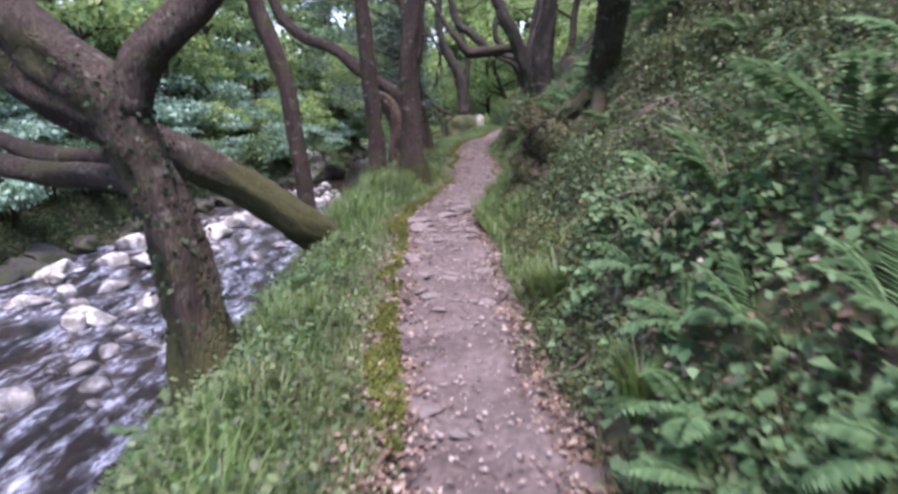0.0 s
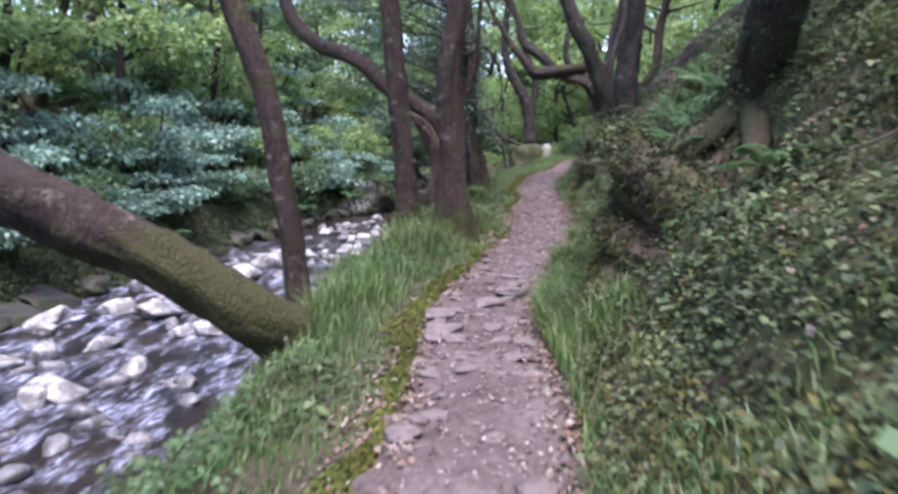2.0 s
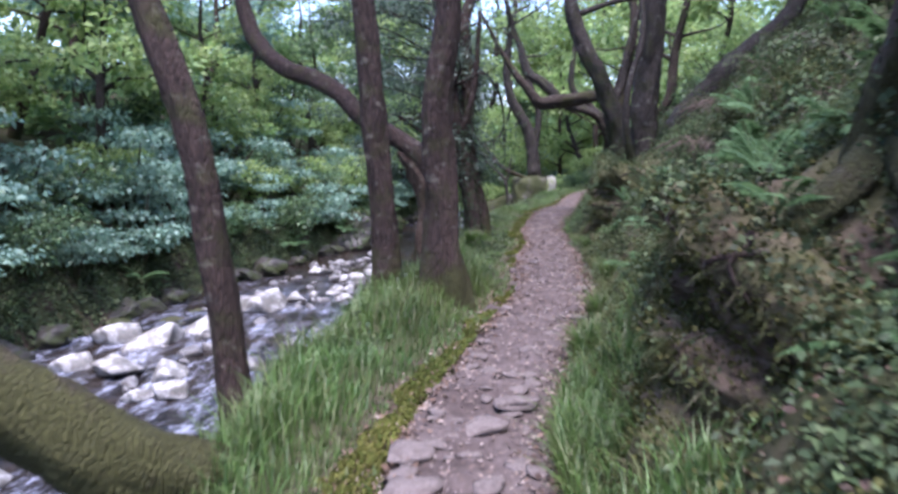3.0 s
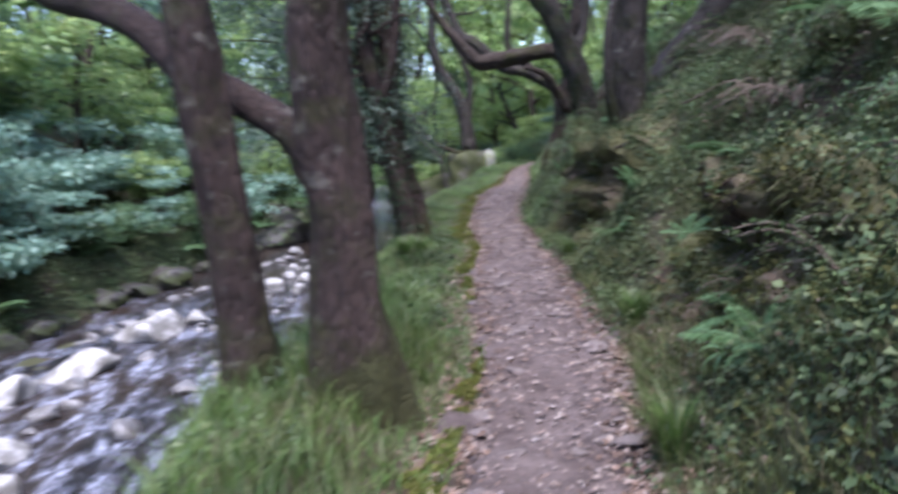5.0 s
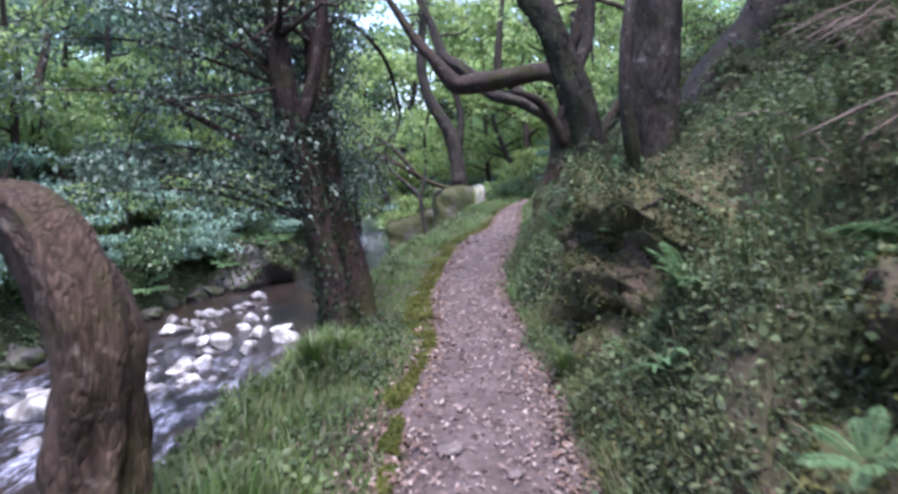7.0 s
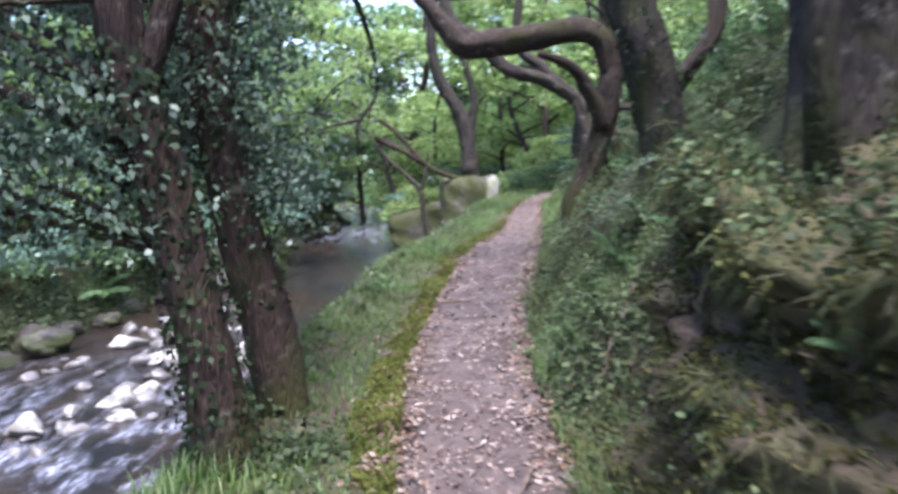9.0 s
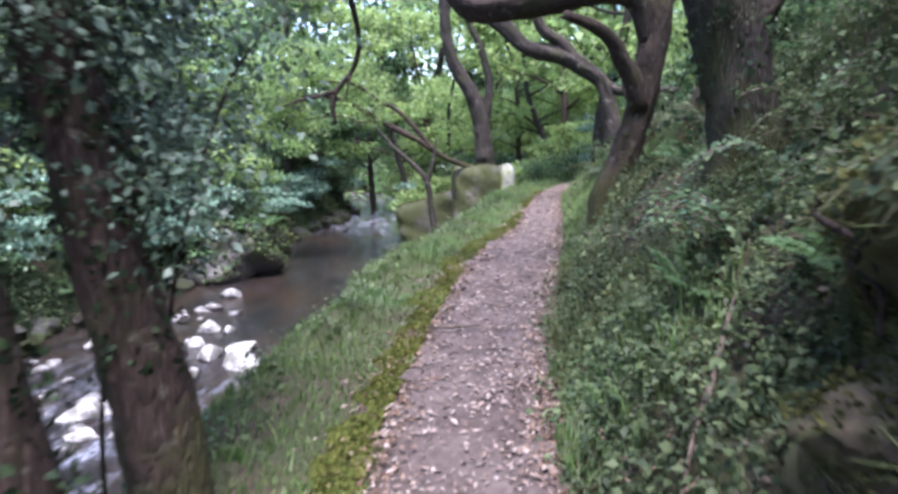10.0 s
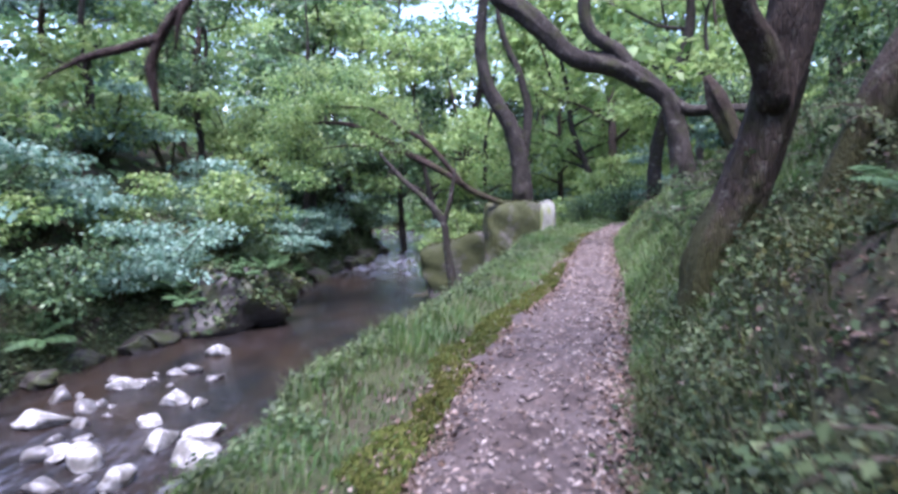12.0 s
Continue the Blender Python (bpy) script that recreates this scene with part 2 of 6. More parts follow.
swell = nt.nodes.new("ShaderNodeMath")
swell.operation = "MULTIPLY"
nt.links.new(hsum.outputs[0], swell.inputs[0])
nt.links.new(calm.outputs[0], swell.inputs[1])
nt.links.new(bump_node(nt, swell.outputs[0], 0.8, 0.3), bsdf.inputs["Normal"])


# ---- the lie of the land ----
TABLE = np.random.RandomState(5).rand(256, 256)


def lattice(x, y):
    xi, yi = np.floor(x).astype(int), np.floor(y).astype(int)
    fx, fy = x - xi, y - yi
    fx, fy = fx * fx * (3 - 2 * fx), fy * fy * (3 - 2 * fy)
    a, b = TABLE[xi % 256, yi % 256], TABLE[(xi + 1) % 256, yi % 256]
    c, d = TABLE[xi % 256, (yi + 1) % 256], TABLE[(xi + 1) % 256, (yi + 1) % 256]
    return (a + (b - a) * fx) * (1 - fy) + (c + (d - c) * fx) * fy


def fbm(x, y, scale=1.0, octaves=4):
    """Noise about -1 to 1."""
    out, amp = 0.0, 1.0
    for k in range(octaves):
        out = out + amp * (lattice(x * scale * 2 ** k + 17 * k, y * scale * 2 ** k + 31 * k) * 2 - 1)
        amp *= 0.5
    return out


def smooth(a, b, x):
    t = np.clip((x - a) / (b - a), 0, 1)
    return t * t * (3 - 2 * t)


def path_mid(y):
    return np.interp(y, [-15, 0, 3, 4.4, 6.7, 8.2, 11, 12.5, 15.2, 17, 19, 21, 23.6, 25.1, 27.8, 31, 35, 38, 42, 60, 200],
                     [0.4, 0.25, 0.15, 0.04, 0.0, -0.12, 0.22, 0.46, 0.48, 0.56, 0.48, 0.6, 0.88, 1.07, 1.56, 1.87, 2.4, 3.2, 5.0, 14, 60])


def path_half(y):
    return np.interp(y, [0, 3, 5, 6.5, 8, 10.5, 12.5, 15.5, 17, 19, 21, 23.6, 25, 27.8, 31, 35], [0.42, 0.41, 0.47, 0.5, 0.47, 0.48, 0.5, 0.55, 0.47, 0.5, 0.53, 0.6, 0.58, 0.48, 0.44, 0.38])


def near_shore(y):
    return np.interp(y, [-40, 5, 12, 30, 40, 50, 60, 66, 72, 80, 300], [-5.5, -4.2, -3.4, -2.9, -2.6, -3.6, -4.4, -5.6, -9.5, -17, -260])


def far_shore(y):
    return np.interp(y, [-40, 10, 24, 30, 36, 44, 56, 64, 70, 78, 300], [-12, -10.8, -10.2, -9.3, -8.4, -7.6, -7.2, -9, -13, -22, -320])


WATER_Z = -2.7


def undercut(y):
    """How deeply the bank is dug out under its lip, 0 to 1, along the path."""
    out = 0.0
    for at, half, deep in LEDGES:
        out = np.maximum(out, deep * np.exp(-((y - at) / half) ** 4))
    return out


# undercut stretches of the bank: middle, half length, depth
LEDGES = ((8.1, 0.85, 0.85), (12.35, 1.35, 0.72), (16.45, 1.3, 0.9))


def height(x, y, dug=True):
    x, y = np.asarray(x, float), np.asarray(y, float)
    mid, half = path_mid(y), path_half(y)
    u, v = mid - half - x, x - mid - half
    # verge and bank down to the stream
    verge = np.interp(y, [-10, 4, 8, 9.8, 12, 20, 40], [0.5, 0.5, 0.5, 1.0, 1.05, 0.85, 0.85])
    shore = mid - half - near_shore(y)
    hump = 0.20 * np.exp(-((y - 12.5) / 2.2) ** 2)
    left = np.where(u < verge, hump * smooth(0.1, 0.7, u) - 0.06 * np.clip(u, 0, 9), 0)
    drop = smooth(0, 1, (u - verge) / np.maximum(shore - verge, 0.6))
    left = np.where(u >= verge, (hump - 0.06 * verge) * (1 - drop) - 3.0 * drop ** 0.85, left)
    # stream bed and the far bank
    f = far_shore(y) - x
    bank = np.interp(f, [-0.4, 0.0, 0.5, 2, 6, 20, 60, 400], [-3.0, -2.75, -1.7, -0.9, 1.5, 6.5, 13, 30])
    left = np.where(f > -0.4, bank, left)
    # cut bank and hillside above the path
    steep = np.interp(y, [0, 5, 6.6, 7.7, 8.6, 10, 12, 16, 20, 24, 30, 40], [0.95, 0.85, 0.95, 1.3, 1.1, 1.05, 1.25, 1.2, 1.1, 1.0, 0.85, 0.7])
    right = steep * np.interp(v, [0, 0.1, 0.3, 0.55, 0.95, 1.6, 3, 6, 30, 400], [0, 0.06, 0.4, 0.75, 1.08, 1.55, 2.6, 4.8, 13, 30])
    if dug:
        right = right * (1 - 0.82 * undercut(y) * (1 - smooth(0.75, 1.25, v)))
    z = np.where(u > 0, left, np.where(v > 0, right, 0))
    away = smooth(0.05, 0.9, np.maximum(u, v))
    wild = smooth(1.5, 8, np.maximum(u, v))
    z = z + away * (0.10 * fbm(x, y, 1.6) + 0.03 * fbm(x + 9, y, 6)) + wild * 0.25 * fbm(x, y, 0.35)
    rug = smooth(0.12, 0.5, v) * (1 - smooth(6, 12, v)) * (u < 0)
    z = z + rug * (0.16 * fbm(x + 40, y * 0.8, 1.1, 3) + 0.08 * np.sin(z * 8 + 2.5 * fbm(x, y, 0.5, 2)))
    z = z + 0.015 * fbm(x + 3, y, 2.5) * (1 - away)
    # the far end of the valley closes with rising woods
    z = z + smooth(66, 115, y) * 9
    return z


def h1(x, y):
    return float(height(x, y))


# ---- mesh helpers ----
def mesh_from(name, verts, faces_flat, sizes, material, soft=False):
    me = bpy.data.meshes.new(name)
    verts = np.asarray(verts, np.float32)
    me.vertices.add(len(verts))
    me.vertices.foreach_set("co", verts.ravel())
    me.loops.add(len(faces_flat))
    me.loops.foreach_set("vertex_index", np.asarray(faces_flat, np.int32).ravel())
    me.polygons.add(len(sizes))
    sizes = np.asarray(sizes, np.int32)
    me.polygons.foreach_set("loop_start", np.concatenate([[0], np.cumsum(sizes)[:-1]]).astype(np.int32))
    me.polygons.foreach_set("loop_total", sizes)
    if soft:
        me.polygons.foreach_set("use_smooth", np.ones(len(sizes), bool))
    me.update(calc_edges=True)
    me.materials.append(material)
    return me


def grid_mesh(name, X, Y, Z, material):
    r, c = X.shape
    idx = np.arange(r * c).reshape(r, c)
    q = np.stack([idx[:-1, :-1], idx[:-1, 1:], idx[1:, 1:], idx[1:, :-1]], -1).reshape(-1, 4)
    return mesh_from(name, np.stack([X, Y, Z], -1).reshape(-1, 3), q.ravel(), np.full(len(q), 4), material, True)


def unit(a):
    return a / np.maximum(np.linalg.norm(a, axis=-1, keepdims=True), 1e-9)


def leaf_mesh(name, at, along, up, length, width, material, fold=0.25):
    """One folded four-cornered blade a leaf: base, side, tip, side."""
    along = unit(along)
    side = unit(np.cross(along, up))
    nrm = np.cross(side, along)
    L, W = np.asarray(length)[:, None], np.asarray(width)[:, None]
    mid = at + along * L * 0.45
    v = np.stack([at, mid + side * W + nrm * W * fold, at + along * L - nrm * L * 0.12, mid - side * W + nrm * W * fold], 1).reshape(-1, 3)
    n = len(at)
    return mesh_from(name, v, np.arange(4 * n), np.full(n, 4), material)


def blade_mesh(name, at, lean, length, width, material):
    """Bent grass blades: a quad and a tip."""
    n = len(at)
    lean2 = lean * np.array([1, 1, 0])
    side = unit(np.cross(lean2 + 1e-6, [0, 0, 1.0]))
    L, W = length[:, None], width[:, None]
    up = np.array([0, 0, 1.0])
    m = at + up * L * 0.62 + lean2 * L * 0.25
    tip = at + up * L * 0.9 + lean2 * L * 0.85
    v = np.stack([at - side * W, at + side * W, m + side * W * 0.8, m - side * W * 0.8, tip], 1).reshape(-1, 3)
    b = np.arange(n)[:, None] * 5
    f = np.concatenate([b + np.array([[0, 1, 2, 3]]), b + np.array([[3, 2, 4]])], 1)
    return mesh_from(name, v, f.ravel(), np.tile([4, 3], n), material)


def spline(points, step=0.12):
    """Catmull-Rom through (x, y, z, r)."""
    p = np.array(points, float)
    p = np.vstack([2 * p[0] - p[1], p, 2 * p[-1] - p[-2]])
    p[0, 3], p[-1, 3] = p[1, 3], p[-2, 3]
    out = []
    for i in range(1, len(p) - 2):
        n = max(2, int(np.linalg.norm(p[i + 1, :3] - p[i, :3]) / step))
        t = np.linspace(0, 1, n, endpoint=False)[:, None]
        a, b, c, d = p[i - 1], p[i], p[i + 1], p[i + 2]
        out.append(0.5 * (2 * b + (c - a) * t + (2 * a - 5 * b + 4 * c - d) * t ** 2 + (3 * b - a - 3 * c + d) * t ** 3))
    out.append(p[-2][None])
    return np.vstack(out)


def tube_mesh(name, points, material, sides=14, rough=0.08, flare=0.0, step=0.12, seed=0):
    s = spline(points, step)
    P, R = s[:, :3], np.maximum(s[:, 3], 0.004)
    T = unit(np.gradient(P, axis=0))
    ref = np.tile([0.31, 0.95, 0.05], (len(P), 1))
    A = unit(np.cross(T, ref))
    B = np.cross(T, A)
    ang = np.linspace(0, 2 * np.pi, sides, endpoint=False)
    run = np.concatenate([[0], np.cumsum(np.linalg.norm(np.diff(P, axis=0), axis=1))])
    gx, gy = np.cos(ang)[None] * 1.5 + 40 + seed, run[:, None] * 1.6 + np.sin(ang)[None] * 1.5 + seed * 7
    k = 1 + rough * fbm(gx + 0 * gy, gy + 0 * gx, 1.6, 5)
    if flare:
        lobes = 0.55 + 0.45 * np.sin(ang * 3 + seed)[None]
        k = k + flare * np.exp(-run / 0.22)[:, None] * lobes
    ring = P[:, None] + (A[:, None] * np.cos(ang)[None, :, None] + B[:, None] * np.sin(ang)[None, :, None]) * (R[:, None] * k)[..., None]
    n = len(P)
    idx = np.arange(n * sides).reshape(n, sides)
    nxt = np.roll(idx, -1, 1)
    q = np.stack([idx[:-1], nxt[:-1], nxt[1:], idx[1:]], -1).reshape(-1, 4)
    verts = np.vstack([ring.reshape(-1, 3), P[:1], P[-1:]])
    c0 = np.stack([nxt[0], idx[0], np.full(sides, n * sides)], -1)
    c1 = np.stack([idx[-1], nxt[-1], np.full(sides, n * sides + 1)], -1)
    flat = np.concatenate([q.ravel(), c0.ravel(), c1.ravel()])
    return mesh_from(name, verts, flat, np.concatenate([np.full(len(q), 4), np.full(2 * sides, 3)]), material, True)


def part(name, me, parent, label=""):
    ob = new(name, me)
    ob.parent = parent
    return tagged(ob, label)


def thing(name, at, label, category, group="", kind=""):
    ob = new(name)
    ob.location = at
    ob.empty_display_size = 0.2
    return tagged(ob, label, category, group, kind)


def shifted(points, at):
    return [(p[0] - at[0], p[1] - at[1], p[2] - at[2], p[3]) for p in points]


def cluster_leaves(rng, centres, radius, n, size, flat=0.45, droop=0.3):
    """Positions, directions and sizes of leaves in flattened clouds round the centres."""
    c = np.asarray(centres, float)
    pick = rng.randint(0, len(c), n)
    off = unit(rng.normal(size=(n, 3))) * (rng.rand(n, 1) ** 0.45)
    off *= np.asarray(radius)[pick][:, None] if np.ndim(radius) else radius
    off[:, 2] *= flat
    at = c[pick] + off
    along = unit(off * np.array([1, 1, 0.3]) + rng.normal(size=(n, 3)) * 0.5 - np.array([0, 0, droop]))
    up = unit(np.array([0, 0, 1.0]) + rng.normal(size=(n, 3)) * 0.45)
    L = size * (0.6 + 0.8 * rng.rand(n))
    return at, along, up, L


# ---- ground, path and stream ----
def spread(a, b, step, far, first):
    out = list(np.arange(a, b, step))
    last = out[-1]
    for sgn in (-1, 1):
        x, d = (a, first) if sgn < 0 else (last, first)
        while abs(x) < far:
            x += sgn * d
            d *= 1.08
            out.append(x)
    return np.array(sorted(out))


gx = spread(-11.5, 6.0, 0.13, 500, 0.2)
gy = spread(-1.5, 40.0, 0.13, 600, 0.2)
X, Y = np.meshgrid(gx, gy)
tagged(new("ground", grid_mesh("ground", X, Y, height(X, Y) - 0.07 * (1 - smooth(0.7, 0.95, np.abs(X - path_mid(Y)) / path_half(Y))) * (Y < 44), SOIL)), "dark woodland soil with patches of moss and dead leaves", "ground", kind="structure")

ys = np.arange(-8, 44, 0.07)
ks = np.linspace(-1.2, 1.2, 33)
Yp, K = np.meshgrid(ys, ks, indexing="ij")
edge = 1 + 0.20 * fbm(Yp, np.sign(K) * 5, 1.3, 3) + 0.13 * fbm(Yp + 70, np.sign(K) * 9, 4.5, 3)
Xp = path_mid(Yp) + K * path_half(Yp) * edge
Zp = np.minimum(height(Xp, Yp), 0.05) + 0.035 - 0.10 * np.abs(K) ** 5 + 0.03 * fbm(Xp, Yp, 3.0) + 0.018 * fbm(Xp, Yp, 11.0) - 0.02 * (1 - K ** 2) + 0.05 * smooth(0.55, 1.0, np.abs(K)) * fbm(Xp, Yp, 4.5, 3)
tagged(new("path", grid_mesh("path", Xp, Yp, Zp, PATHM)), "narrow trodden earth footpath with grit and fallen leaves", "path", kind="structure")


def path_z(x, y):
    k = (x - path_mid(y)) / path_half(y)
    return np.minimum(height(x, y), 0.05) + 0.035 - 0.10 * np.abs(k) ** 5 + 0.03 * fbm(x, y, 3.0) + 0.008 - 0.02 * (1 - k ** 2)


wx, wy = np.meshgrid(np.arange(-30, -1.5, 0.24), np.concatenate([np.arange(-30, 4, 0.8), np.arange(4, 45, 0.24), np.arange(45, 110, 0.8)]))
lively = np.interp(wy, [0, 26, 33, 46, 60], [1, 1, 0.15, 0.2, 1.0])
wz = WATER_Z + lively * (0.05 * fbm(wx, wy * 0.6, 1.1, 3) + 0.03 * fbm(wx, wy, 3.5, 3))
tagged(new("water", grid_mesh("water", wx, wy, wz, WATER)), "shallow peaty brown stream broken into white water over stones", "water", kind="structure")


# ---- stones ----
def stone_mesh(name, material, seed, flat=0.55, cuts=7, sub=3, rough=0.10, near=0.55, hard=0.92):
    rng = np.random.RandomState(seed)
    bm = bmesh.new()
    bmesh.ops.create_icosphere(bm, subdivisions=sub, radius=1.0)
    co = np.array([v.co[:] for v in bm.verts])
    for _ in range(cuts):
        n = unit(rng.normal(size=3))
        d = near + 0.3 * rng.rand()
        over = np.maximum(co @ n - d, 0)
        co -= over[:, None] * n * hard
    co *= (1 + rough * fbm(co[:, 0] * 1.1 + seed + 20 + 0.4 * co[:, 2], co[:, 1] * 1.1 + co[:, 2] + 20, 1.3, 6))[:, None]
    co *= np.array([1.0, 0.6 + 0.35 * rng.rand(), flat * (0.8 + 0.4 * rng.rand())])
    for v, c in zip(bm.verts, co):
        v.co = c
    me = bpy.data.meshes.new(name)
    bm.to_mesh(me)
    bm.free()
    me.polygons.foreach_set("use_smooth", np.ones(len(me.polygons), bool))
    me.materials.append(material)
    return me


RIVER_STONES = [stone_mesh("river_stone", ROCK, 10 + i, 0.6, 12, 3, 0.14, 0.46) for i in range(6)]
WET_STONES = [stone_mesh("river_stone", WETROCK, 10 + i, 0.6, 10, 2, 0.14, 0.46) for i in range(4)]
rng = np.random.RandomState(3)


def lay_stone(name, meshes, x, y, z, size, label, category, group, tilt=12):
    ob = new(name, meshes[rng.randint(len(meshes))])
    ob.matrix_basis = pose(x, y, z, rng.uniform(-tilt, tilt), rng.uniform(-tilt, tilt), rng.uniform(0, 360)) @ Matrix.Diagonal((size, size, size, 1))
    return tagged(ob, label, category, group)


# larger stones standing in the stream: x, y, half length
for x, y, s in ((-6.3, 34.3, 0.42), (-7.0, 31.6, 0.42), (-5.6, 30.8, 0.42), (-5.1, 30.7, 0.3), (-5.5, 29.7, 0.32), (-4.8, 28.8, 0.55), (-4.3, 29.3, 0.4), (-4.0, 28.4, 0.5),
                (-5.5, 28.0, 0.5), (-6.1, 28.3, 0.35), (-3.0, 36.9, 0.13), (-7.4, 20.9, 0.75), (-8.1, 19.5, 0.7), (-9.1, 19.8, 0.75), (-7.2, 23.5, 0.75), (-6.6, 17.2, 0.6),
                (-6.5, 24.6, 0.42), (-6.2, 25.3, 0.3), (-5.6, 25.8, 0.4), (-7.2, 29.5, 0.5), (-6.0, 16.2, 0.5), (-6.5, 16.0, 0.4), (-8.7, 17.5, 0.7), (-7.8, 17.4, 0.7),
                (-9.7, 16.6, 0.6), (-6.3, 14.0, 0.4), (-8.2, 14.4, 0.5), (-7.6, 15.1, 0.45), (-6.9, 12.7, 0.6), (-9.3, 15.9, 0.4), (-7.0, 12.4, 0.5), (-8.7, 13.8, 0.5),
                (-7.5, 23.9, 0.45), (-4.7, 27.5, 0.4), (-5.4, 26.4, 0.35), (-5.2, 25.0, 0.3)):
    lay_stone("river_stone", RIVER_STONES, x, y, WATER_Z + 0.16 * s, s * (0.95 if y < 18 else 1.15 if y < 26 else 1.0), "pale grey river stone standing out of the stream", "stone", "stones in the stream")
for _ in range(260):
    y = 8 + 25 * rng.rand() ** 1.2
    t = rng.rand()
    x = near_shore(y) - 1.0 + t * (far_shore(y) - near_shore(y) + 2.2)
    if lattice(np.array(x * 0.7), np.array(y * 0.4)) < 0.42 or (15 < y < 23 and rng.rand() < 0.6):
        continue
    lay_stone("river_stone", WET_STONES, x, y, WATER_Z + 0.01, 0.09 + 0.3 * rng.rand() ** 1.6, "small wet grey stone in the shallow stream", "stone", "stones in the stream")

# the great mossy block beside the path's end, and rocks in the cut bank
BIG = [stone_mesh("boulder", MOSSROCK, 40 + i, 0.75, 10, 4, 0.26, 0.5, 0.7) for i in range(3)]
SHORE = [stone_mesh("shore_rock", DARKROCK, 45 + i, 0.75, 14, 4, 0.35, 0.42, 0.9) for i in range(3)]


BANKMOSS = leaf_material("bank_moss", [(0.03, 0.036, 0.013), (0.055, 0.06, 0.02), (0.09, 0.092, 0.032)], 0.9, 0.25, 0.1, 0.3)


def rock_moss(me, seed, side):
    """Moss tufts over the upper faces of a rock; side -1 for a rock turned over."""
    rng = np.random.RandomState(seed)
    co, nr = np.zeros(len(me.vertices) * 3), np.zeros(len(me.vertices) * 3)
    me.vertices.foreach_get("co", co)
    me.vertices.foreach_get("normal", nr)
    co, nr = co.reshape(-1, 3), nr.reshape(-1, 3)
    pick = np.nonzero(side * nr[:, 2] + 0.6 * fbm(co[:, 0] + 30, co[:, 1] + 30, 1.5, 3) > 0.2)[0]
    n = 5200
    pick = pick[rng.randint(0, len(pick), n)]
    at, up = co[pick] + rng.normal(size=(n, 3)) * 0.02, nr[pick]
    L = 0.016 + 0.028 * rng.rand(n)
    return leaf_mesh("moss", at, unit(up * 0.9 + rng.normal(size=(n, 3)) * 0.6), unit(rng.normal(size=(n, 3))), L, L * 0.4, BANKMOSS)


ROCK_MOSS = {(me, s): rock_moss(me, i, s) for i, me in enumerate(BIG) for s in (1, -1)}


def boulder(meshes, x, y, z, sx, sy, sz, rz, label, category="boulder", tilt=0):
    ob = new("boulder", meshes[0])
    ob.matrix_basis = pose(x, y, z, tilt, 0, rz) @ Matrix.Diagonal((sx, sy, sz, 1))
    if meshes[0] in BIG:
        part("moss", ROCK_MOSS[meshes[0], 1 if tilt < 90 else -1], ob, "soft olive moss")
    return tagged(ob, label, category)


def block_mesh(name, material, seed, power=7.0, rough=0.1):
    """A squared boulder with worn edges."""
    bm = bmesh.new()
    bmesh.ops.create_icosphere(bm, subdivisions=5, radius=1.0)
    co = np.array([v.co[:] for v in bm.verts])
    co /= (np.abs(co) ** power).sum(1, keepdims=True) ** (1 / power)
    co *= (1 + rough * fbm(co[:, 0] * 1.3 + seed + co[:, 2], co[:, 1] * 1.3 - co[:, 2] + seed, 1.2, 5))[:, None]
    for v, c in zip(bm.verts, co):
        v.co = c
    me = bpy.data.meshes.new(name)
    bm.to_mesh(me)
    bm.free()
    me.polygons.foreach_set("use_smooth", np.ones(len(me.polygons), bool))
    me.materials.append(material)
    return me


def mossy_block(x, y, z, sx, sy, sz, ry, rz, seed, label, stone=MOSSROCK):
    ob = new("boulder", block_mesh("boulder", stone, seed))
    ob.matrix_basis = pose(x, y, z, 0, ry, rz) @ Matrix.Diagonal((sx, sy, sz, 1))
    part("moss", rock_moss(ob.data, seed, 1), ob, "soft olive moss")
    return tagged(ob, label, "boulder")


mossy_block(0.4, 41.1, -0.66, 0.95, 0.9, 1.18, 3, 4, 61, "squared moss-covered boulder beside the path's end")
mossy_block(-1.2, 41.6, -1.55, 1.35, 0.8, 0.95, -14, 10, 62, "dark mossy boulder sloping into the water")
pale = new("boulder", block_mesh("boulder", PALEROCK, 63, 6.0, 0.05))
pale.matrix_basis = pose(1.33, 41.05, -0.58, 0, 2, 4) @ Matrix.Diagonal((0.27, 0.95, 1.14, 1))
tagged(pale, "pale lichened boulder end beside the footpath", "boulder")
ob = new("boulder", stone_mesh("boulder", DARKROCK, 64, 0.75, 8, 4, 0.3, 0.6, 0.8))
ob.matrix_basis = pose(-7.1, 37.2, -2.15, 0, 0, 35) @ Matrix.Diagonal((1.8, 1.2, 1.5, 1))
part("moss", rock_moss(ob.data, 64, 1), ob, "soft olive moss")
rng = np.random.RandomState(65)
tops = np.array([tuple(v.co) + tuple(v.normal) for v in ob.data.vertices if v.normal.z > 0.05])
tops = tops[rng.randint(0, len(tops), 1600)]
L = 0.04 + 0.06 * rng.rand(1600)
part("leaves", leaf_mesh("leaves", tops[:, :3] + tops[:, 3:] * 0.1 * rng.rand(1600, 1), unit(rng.normal(size=(1600, 3)) - [0, 0, 0.4]), unit(tops[:, 3:] + rng.normal(size=(1600, 3)) * 0.4), L, L * 0.34, COVER), ob, "small leaves growing over the rock")
